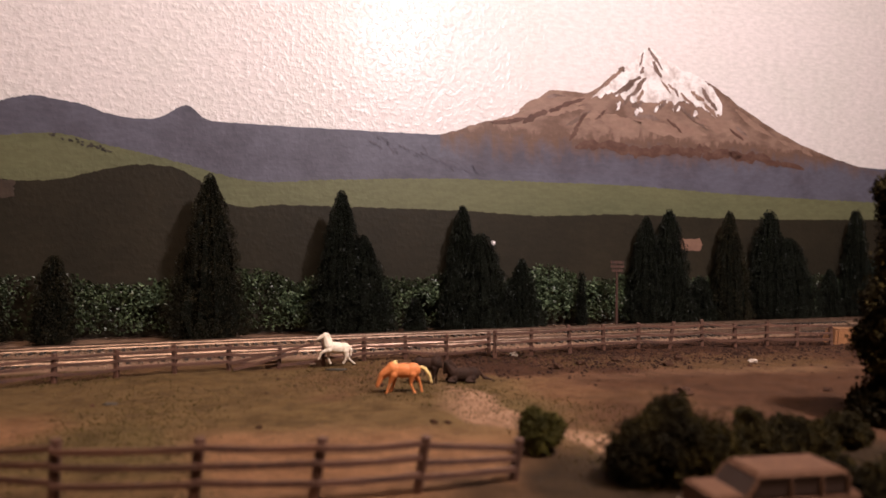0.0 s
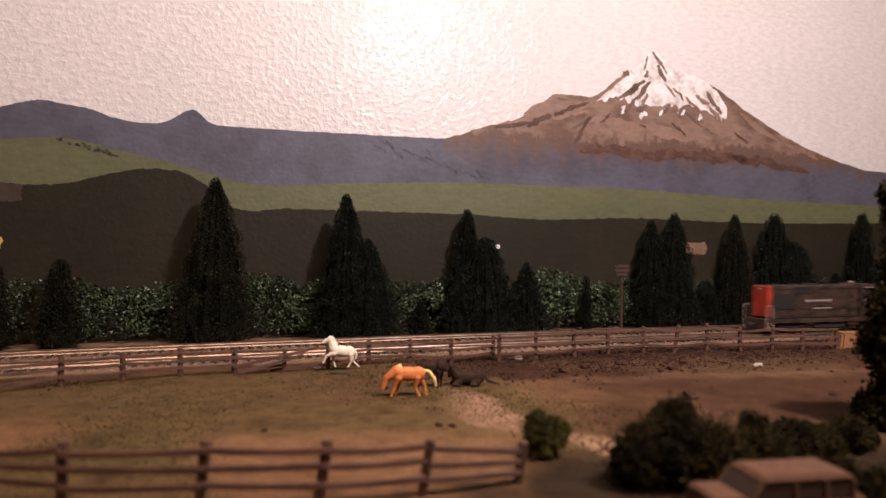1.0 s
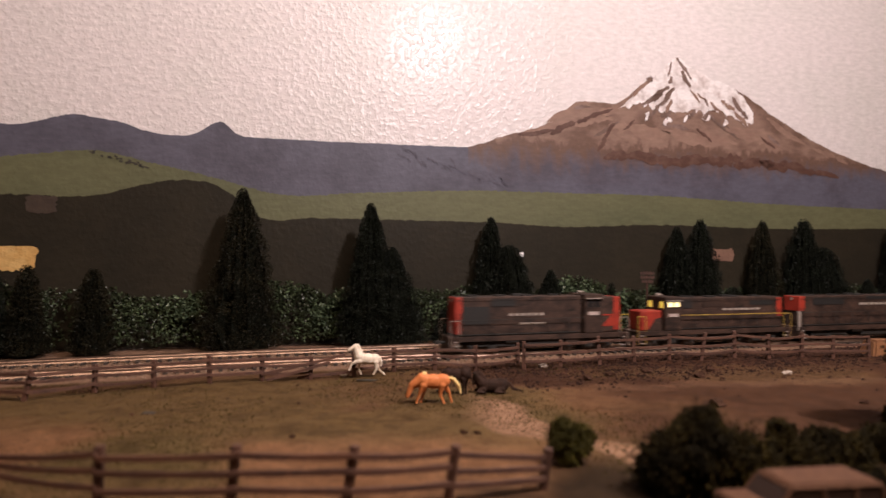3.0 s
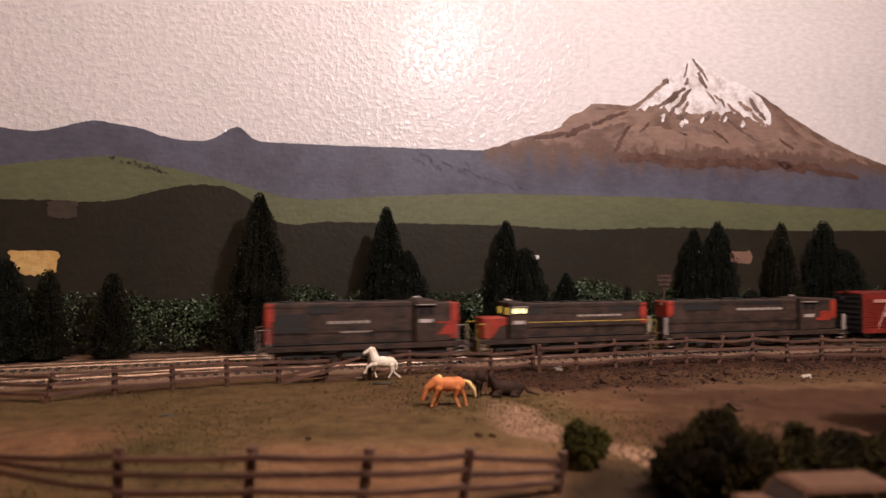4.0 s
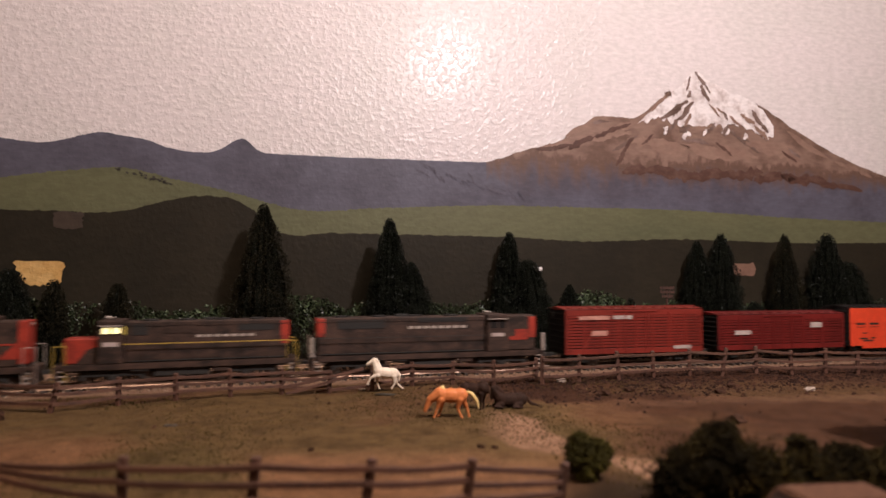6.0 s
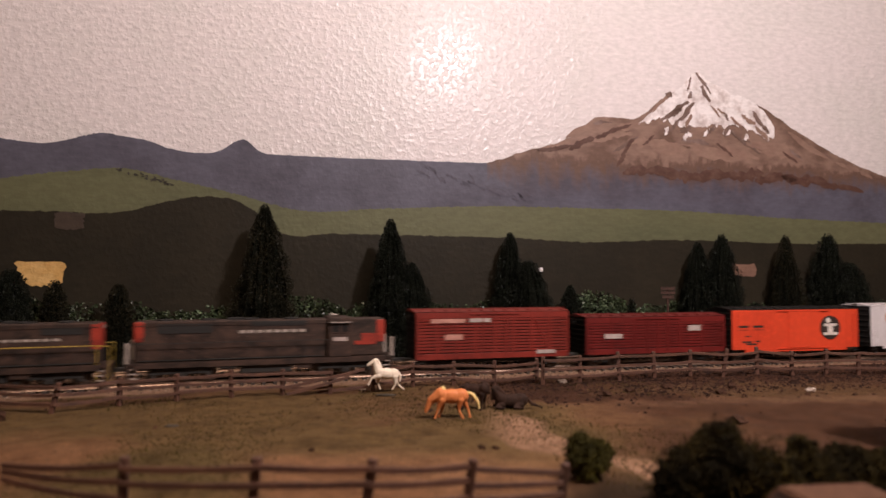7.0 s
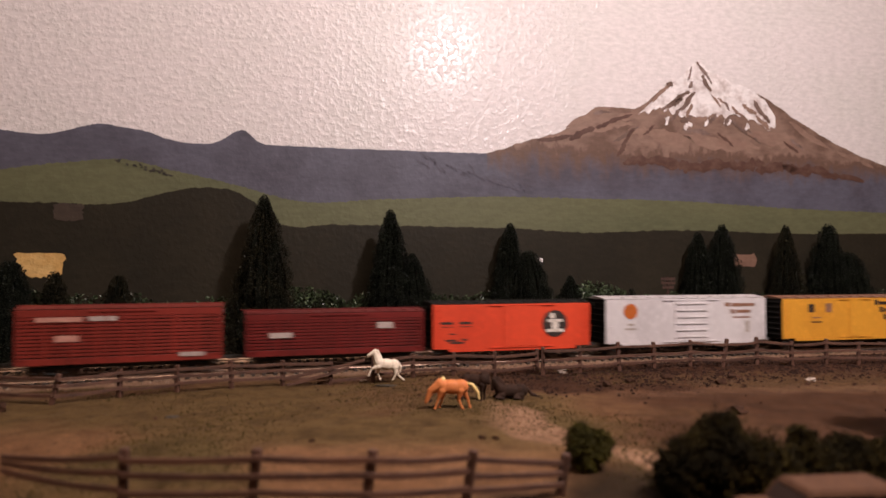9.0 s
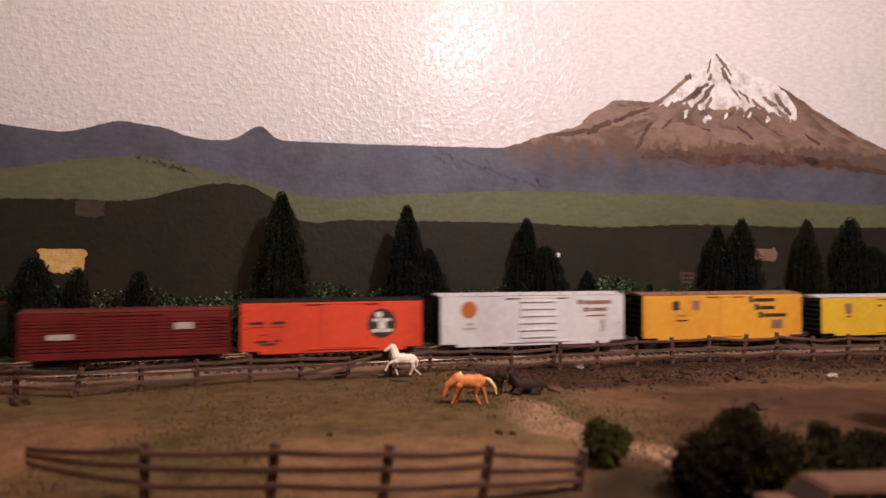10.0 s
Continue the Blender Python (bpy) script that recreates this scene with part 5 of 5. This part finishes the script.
# ---- loose soil, stones and turf
rng = np.random.default_rng(77)
n = 60000
x = rng.uniform(-0.42, 0.48, n)
d = -0.090 + 0.055 * rng.normal(size=n)
y = line_y(x) + d
keep = (d < -0.012) & (y > 0.25) & (rng.random(n) < ease(-0.08, 0.05, x) * ease(-0.20, -0.12, d) + 0.008 + 0.11 * ease(0.0, 0.1, x))
x, y = x[keep], y[keep]
z = land(x, y)
tagged(part("soil_clods", bits("soil_clods", np.stack([x, y, z], 1), 0.00025 + 0.0016 * rng.random(len(x)) ** 5, CLOD, rng, 0.75), None), "dark crumbly soil clods along the fence", "soil", kind="stuff")
n = 260
x, y = rng.uniform(-0.30, 0.34, n), rng.uniform(0.17, 0.47, n)
z = land(x, y)
tagged(part("field_crumbs", bits("field_crumbs", np.stack([x, y, z], 1), 0.00012 + 0.0006 * rng.random(n) ** 9, CLOD, rng, 0.6), None), "scattered dark crumbs on the pasture", "soil", kind="stuff")
n = 60000
x, y = rng.uniform(-0.36, 0.40, n), rng.uniform(0.17, 0.50, n)
keep = (waves(x, y, 32, 23) + 0.22 * rng.normal(size=n) > 0.20) & (y < line_y(x) - 0.060) & (x < 0.06 + 0.08 * rng.random(n))
x, y = x[keep], y[keep]
p = np.stack([x, y, land(x, y)], 1)
tagged(part("turf", tufts("turf", p, np.tile([[0, 0, 1.0]], (len(x), 1)), 0.0008, 0.0004, TURF, rng), None), "thin dry olive turf on the pasture", "grass", kind="stuff")


def lump(name, label, category, x, y, size, material, seed, flat=0.6):
    bm = ball(bmesh.new(), (0, 0, size * flat * 0.35), (size, size * 0.7, size * flat), 2)
    r = random.Random(seed)
    for v in bm.verts:
        v.co *= r.uniform(0.6, 1.2)
    for f in bm.faces:
        f.smooth = False
    tagged(part(name, bm, material, at=pose(x, y, float(land(x, y)), 0, 0, r.uniform(-30, 30))), label, category)


STONE = surface("pale_stone", (0.42, 0.33, 0.27), rough=0.8, scale=200)
for x, y, s in ((0.0515, 0.480, 0.0042), (0.2140, 0.461, 0.0040), (-0.085, 0.441, 0.0030)):
    lump("stone", "small pale stone on dark soil", "stone", x, y, s, STONE, int(x * 9999), 0.45)
for x, y, s in ((-0.077, 0.285, 0.0016), (0.128, 0.356, 0.0058), (0.211, 0.367, 0.0030), (0.073, 0.430, 0.0050), (0.092, 0.445, 0.0040), (0.148, 0.440, 0.0046), (-0.003, 0.293, 0.0020), (0.003, 0.294, 0.0018), (0.120, 0.462, 0.0045), (-0.262, 0.335, 0.0070), (0.060, 0.468, 0.0035), (0.165, 0.470, 0.0040)):
    lump("earth_clod", "dark clod of earth on the pasture", "clod", x, y, s, surface("dark_earth", (0.055, 0.027, 0.017), rough=0.95, spec=0.1, scale=300), int(x * 9999), 0.6)
lump("fallen_branch", "dark twig lying on the pasture", "twig", -0.160, 0.325, 0.0040, BARK, 5, 0.12)
bank = tapered(0.322, 0.372, 0.012, -0.004, 0.0125, 0.004, 0.004, 0.3, 0.0015)
tagged(part("earth_bank", bank, surface("tan_gravel", (0.21, 0.088, 0.032), (0.15, 0.062, 0.024), rough=0.95, scale=120, fine=900, bump=0.8, depth=0.001), at=pose(0, 0.560, 0)), "small tan gravel bank at the end of the fence", "bank")


# ---- snow and rock strokes on the painted volcano
def stroke(u, z, length, width, angle, material, proud, label, seed, taper=0.35, name="brush_stroke"):
    """A single dab of paint: a ragged lens shape on the wall."""
    r = np.random.default_rng(seed)
    k = np.linspace(0, 1, 15)
    half = width / 2 * (np.sin(np.pi * np.clip(k * 0.94 + 0.03, 0, 1)) ** taper) * (1 + 0.25 * r.normal(size=15))
    off = 0.15 * width * np.sin(k * 7 + seed)
    c, s = math.cos(radians(angle)), math.sin(radians(angle))
    v = []
    for sgn in (1, -1):
        for i in range(15):
            a, b = (k[i] - 0.5) * length, off[i] + sgn * half[i]
            v.append((u + a * c - b * s, -proud, z + a * s + b * c))
    me = bpy.data.meshes.new(name)
    me.from_pydata(v, [], [(i, i + 1, 16 + i, 15 + i) for i in range(14)])
    me.materials.append(material)
    return part(name, me, None, wall, label)


def snow_low(u):
    """The lower edge of the snow: long tongues between ribs of rock."""
    k = (u - 0.186) / 0.19
    return 0.2590 + 0.006 * waves(u, u * 0, 170, 71) + 0.003 * waves(u, u * 0, 420, 72) + 0.016 * np.exp(-(((k - 0.20) / 0.09) ** 2)) + 0.010 * np.exp(-(((k - 0.68) / 0.10) ** 2)) - 0.002 * k


snow_top = curve([(0.183, 0.2560), (0.200, 0.2720), (0.2214, 0.2940), (0.244, 0.3085), (0.2650, 0.3290), (0.285, 0.3200), (0.310, 0.3085), (0.345, 0.2980), (0.3587, 0.2900), (0.372, 0.2760), (0.380, 0.2640)])
layer("painted_snow", 0.1865, 0.3775, snow_top, snow_low, 0.0014, PAINT_SNOW, "painted white snow cap", 0.0010, 0.0012, seed=17)
rng = random.Random(9)
for u, z, ln, w, a, m in ((0.2769, 0.3168, 0.0329, 0.0036, -51, PAINT_ROCK), (0.2792, 0.3032, 0.0229, 0.0050, -58, PAINT_ROCK), (0.2568, 0.3140, 0.0188, 0.0029, -107, PAINT_ROCK), (0.2174, 0.2885, 0.0351, 0.0043, 45, PAINT_LIGHT_ROCK), (0.2288, 0.2991, 0.0087, 0.0065, 44, PAINT_ROCK), (0.2366, 0.2794, 0.0466, 0.0058, 33, PAINT_ROCK), (0.2394, 0.2790, 0.0157, 0.0065, 46, PAINT_ROCK), (0.2536, 0.2800, 0.0314, 0.0058, 50, PAINT_ROCK), (0.2579, 0.3004, 0.0101, 0.0043, 62, PAINT_ROCK), (0.2366, 0.2624, 0.0248, 0.0043, 46, PAINT_ROCK), (0.2551, 0.2678, 0.0196, 0.0050, 66, PAINT_LIGHT_ROCK), (0.2927, 0.2828, 0.0204, 0.0029, -47, PAINT_LIGHT_ROCK), (0.3005, 0.2828, 0.0120, 0.0029, -30, PAINT_LIGHT_ROCK), (0.3085, 0.2766, 0.0126, 0.0036, -56, PAINT_ROCK), (0.3219, 0.2705, 0.0197, 0.0043, -37, PAINT_LIGHT_ROCK), (0.3401, 0.2739, 0.0233, 0.0058, -27, PAINT_LIGHT_ROCK), (0.3578, 0.2715, 0.0363, 0.0065, -50, PAINT_ROCK), (0.3598, 0.2579, 0.0257, 0.0058, -42, PAINT_LIGHT_ROCK), (0.2879, 0.2596, 0.0159, 0.0050, 49, PAINT_ROCK), (0.3085, 0.2583, 0.0165, 0.0050, 65, PAINT_ROCK), (0.2714, 0.2576, 0.0173, 0.0065, 26, PAINT_LIGHT_ROCK), (0.3258, 0.2508, 0.0266, 0.0043, -38, PAINT_ROCK), (0.2515, 0.2576, 0.0173, 0.0065, 26, PAINT_ROCK), (0.3472, 0.2413, 0.0271, 0.0050, -16, PAINT_LIGHT_ROCK)):
    stroke(u, z, ln, w, a, m, 0.0018, "dab of brown rock paint", int(u * 9999))
for i in range(6):
    u = 0.225 + 0.140 * i / 5
    stroke(u, 0.2535 + rng.uniform(-0.004, 0.006), rng.uniform(0.008, 0.018), rng.uniform(0.004, 0.007), rng.uniform(25, 75) * (1 if i < 5 else -1), PAINT_SNOW, 0.0016, "dab of white snow paint", i + 3)
for u, z, ln, w, a, m in ((0.120, 0.2520, 0.060, 0.0080, 22, PAINT_LIGHT_ROCK), (0.150, 0.2440, 0.060, 0.010, 12, PAINT_LIGHT_ROCK), (0.215, 0.2360, 0.085, 0.016, -4, PAINT_LIGHT_ROCK), (0.300, 0.2300, 0.110, 0.016, -6, PAINT_LIGHT_ROCK), (0.385, 0.2360, 0.080, 0.016, -14, PAINT_LIGHT_ROCK), (0.430, 0.2440, 0.070, 0.008, -28, PAINT_LIGHT_ROCK), (0.175, 0.2580, 0.030, 0.010, 10, PAINT_LIGHT_ROCK), (0.100, 0.2330, 0.060, 0.006, 14, PAINT_LIGHT_ROCK), (0.500, 0.2170, 0.060, 0.006, -18, PAINT_LIGHT_ROCK),
                          (0.170, 0.2350, 0.040, 0.005, 30, PAINT_ROCK), (0.345, 0.2410, 0.030, 0.004, -40, PAINT_ROCK), (0.410, 0.2330, 0.024, 0.004, -35, PAINT_ROCK), (0.265, 0.2430, 0.040, 0.006, -5, PAINT_ROCK), (0.140, 0.2600, 0.026, 0.004, 6, PAINT_ROCK)):
    stroke(u, z, ln, w, a, m, 0.0012 + 0.0001 * (m is PAINT_ROCK), "broad brush stroke of brown paint", int(u * 9999), 0.6)


PAINT_UMBER = wall_paint("umber_paint", (0.080, 0.040, 0.031), (0.110, 0.060, 0.047), scale=60.0, rough=0.5, spec=0.25, peel=0.3)
for u, z, ln, w, a in ((0.1173, 0.2358, 0.0464, 0.0065, 25), (0.1550, 0.2508, 0.0507, 0.0058, 23), (0.0797, 0.2263, 0.0475, 0.0050, 9), (0.1642, 0.2175, 0.0236, 0.0058, 62), (0.1727, 0.2324, 0.0271, 0.0050, 51), (0.1912, 0.2039, 0.0519, 0.0108, 7), (0.2252, 0.2032, 0.0547, 0.0122, -2), (0.2540, 0.1991, 0.0401, 0.0115, -6), (0.2865, 0.2012, 0.0555, 0.0130, 6), (0.3314, 0.2039, 0.0609, 0.0130, 3), (0.3788, 0.2012, 0.0609, 0.0144, 3), (0.4222, 0.2005, 0.0697, 0.0130, -4), (0.4736, 0.1937, 0.0789, 0.0101, -8), (0.4009, 0.2290, 0.0263, 0.0036, -31), (0.3061, 0.2345, 0.0280, 0.0036, -36), (0.2004, 0.2413, 0.0206, 0.0036, 41)):
    stroke(u, z, ln, w, a, PAINT_UMBER, 0.00138 + 0.00005 * (int(u * 9999) % 7), "ragged brush stroke of umber paint", int(u * 99999), 0.6)
PAINT_SHADE = wall_paint("ridge_shade_paint", (0.074, 0.066, 0.088), (0.080, 0.072, 0.096), scale=60.0, rough=0.5, spec=0.25, peel=0.3)
PAINT_TWIG = wall_paint("twig_paint", (0.040, 0.036, 0.030), (0.055, 0.045, 0.038), scale=60.0, rough=0.5, spec=0.25, peel=0.3)
rng = random.Random(14)
for i in range(34):
    k = rng.random()
    stroke(-0.085 + 0.125 * k + rng.uniform(-0.01, 0.01), 0.196 - 0.030 * k + rng.uniform(-0.006, 0.006), rng.uniform(0.004, 0.016), rng.uniform(0.0010, 0.0028), rng.uniform(-60, -15), PAINT_SHADE, 0.0013, "dab of dark slate paint", i + 40, 0.5)
for i in range(26):
    k = rng.random()
    stroke(-0.395 + 0.055 * k, 0.1835 - 0.014 * k + rng.uniform(-0.002, 0.0025), rng.uniform(0.002, 0.005), rng.uniform(0.0010, 0.0022), rng.uniform(-40, 40), PAINT_TWIG, 0.0018, "dab of dark brown paint", i + 90, 0.5)


# ---- bare patches where the dark paint has come away
def chip(name, u0, u1, z0, z1, skew, material, label, seed):
    r = np.random.default_rng(seed)
    pts = []
    for i in range(28):
        a = i / 28 * 6.283
        c, s = math.cos(a), math.sin(a)
        q = max(abs(c), abs(s))
        px, pz = c / q * (1 + 0.05 * r.normal()), s / q * (1 + 0.07 * r.normal())
        pts.append(((u0 + u1) / 2 + (u1 - u0) / 2 * (px * (1 + skew * pz) - 0.6 * skew * pz), -0.0020, (z0 + z1) / 2 + (z1 - z0) / 2 * pz))
    me = bpy.data.meshes.new(name)
    me.from_pydata(pts, [], [tuple(range(28))])
    me.materials.append(material)
    part(name, me, None, wall, label)


chip("bare_patch", -0.4780, -0.4400, 0.0660, 0.0900, 0.22, PAINT_TAN, "bare tan patch in the dark paint", 2)
chip("bare_patch", 0.3160, 0.3475, 0.0765, 0.0915, 0.12, PAINT_PINK, "pinkish bare patch in the dark paint", 3)
chip("bare_patch", 0.0578, 0.0630, 0.0815, 0.0860, 0.05, PAINT_SNOW, "small white fleck on the dark paint", 4)
chip("bare_patch", -0.4490, -0.4225, 0.1220, 0.1385, 0.05, PAINT_FAWN, "fawn patch in the dark paint", 6)


# ---- the train runs along the track
HEAD = [(0.0, 0.7960), (0.5, 0.6980), (1.0, 0.6025), (1.5, 0.5105), (2.0, 0.4230), (2.5, 0.3370), (3.0, 0.2506), (3.5, 0.1670), (4.0, 0.0835), (4.5, 0.0), (5.0, -0.0825), (5.5, -0.1635), (6.0, -0.2350), (6.5, -0.3015), (7.0, -0.3680), (7.5, -0.4345), (8.0, -0.5035), (8.5, -0.5750), (9.0, -0.6525), (9.5, -0.7345), (10.0, -0.8165)]


def motions():
    for car, mid in TRAIN:
        rows = []
        for t, s in HEAD:
            x, y, h = on_line(s + mid)
            rows.append((t, pose(x, y, RAIL_TOP, 0, 0, math.degrees(h))))
        walk(car, rows)
    times = [i / 30 for i in range(301)]
    gone = np.interp(times, [r[0] for r in HEAD], [r[1] for r in HEAD])
    for axle in AXLES:
        at = axle.matrix_basis.translation.copy()
        walk(axle, [(t, Matrix.Translation(at) @ pose(0, 0, 0, 0, math.degrees((s - gone[0]) / 0.0050), 0)) for t, s in zip(times, gone)])


motions()
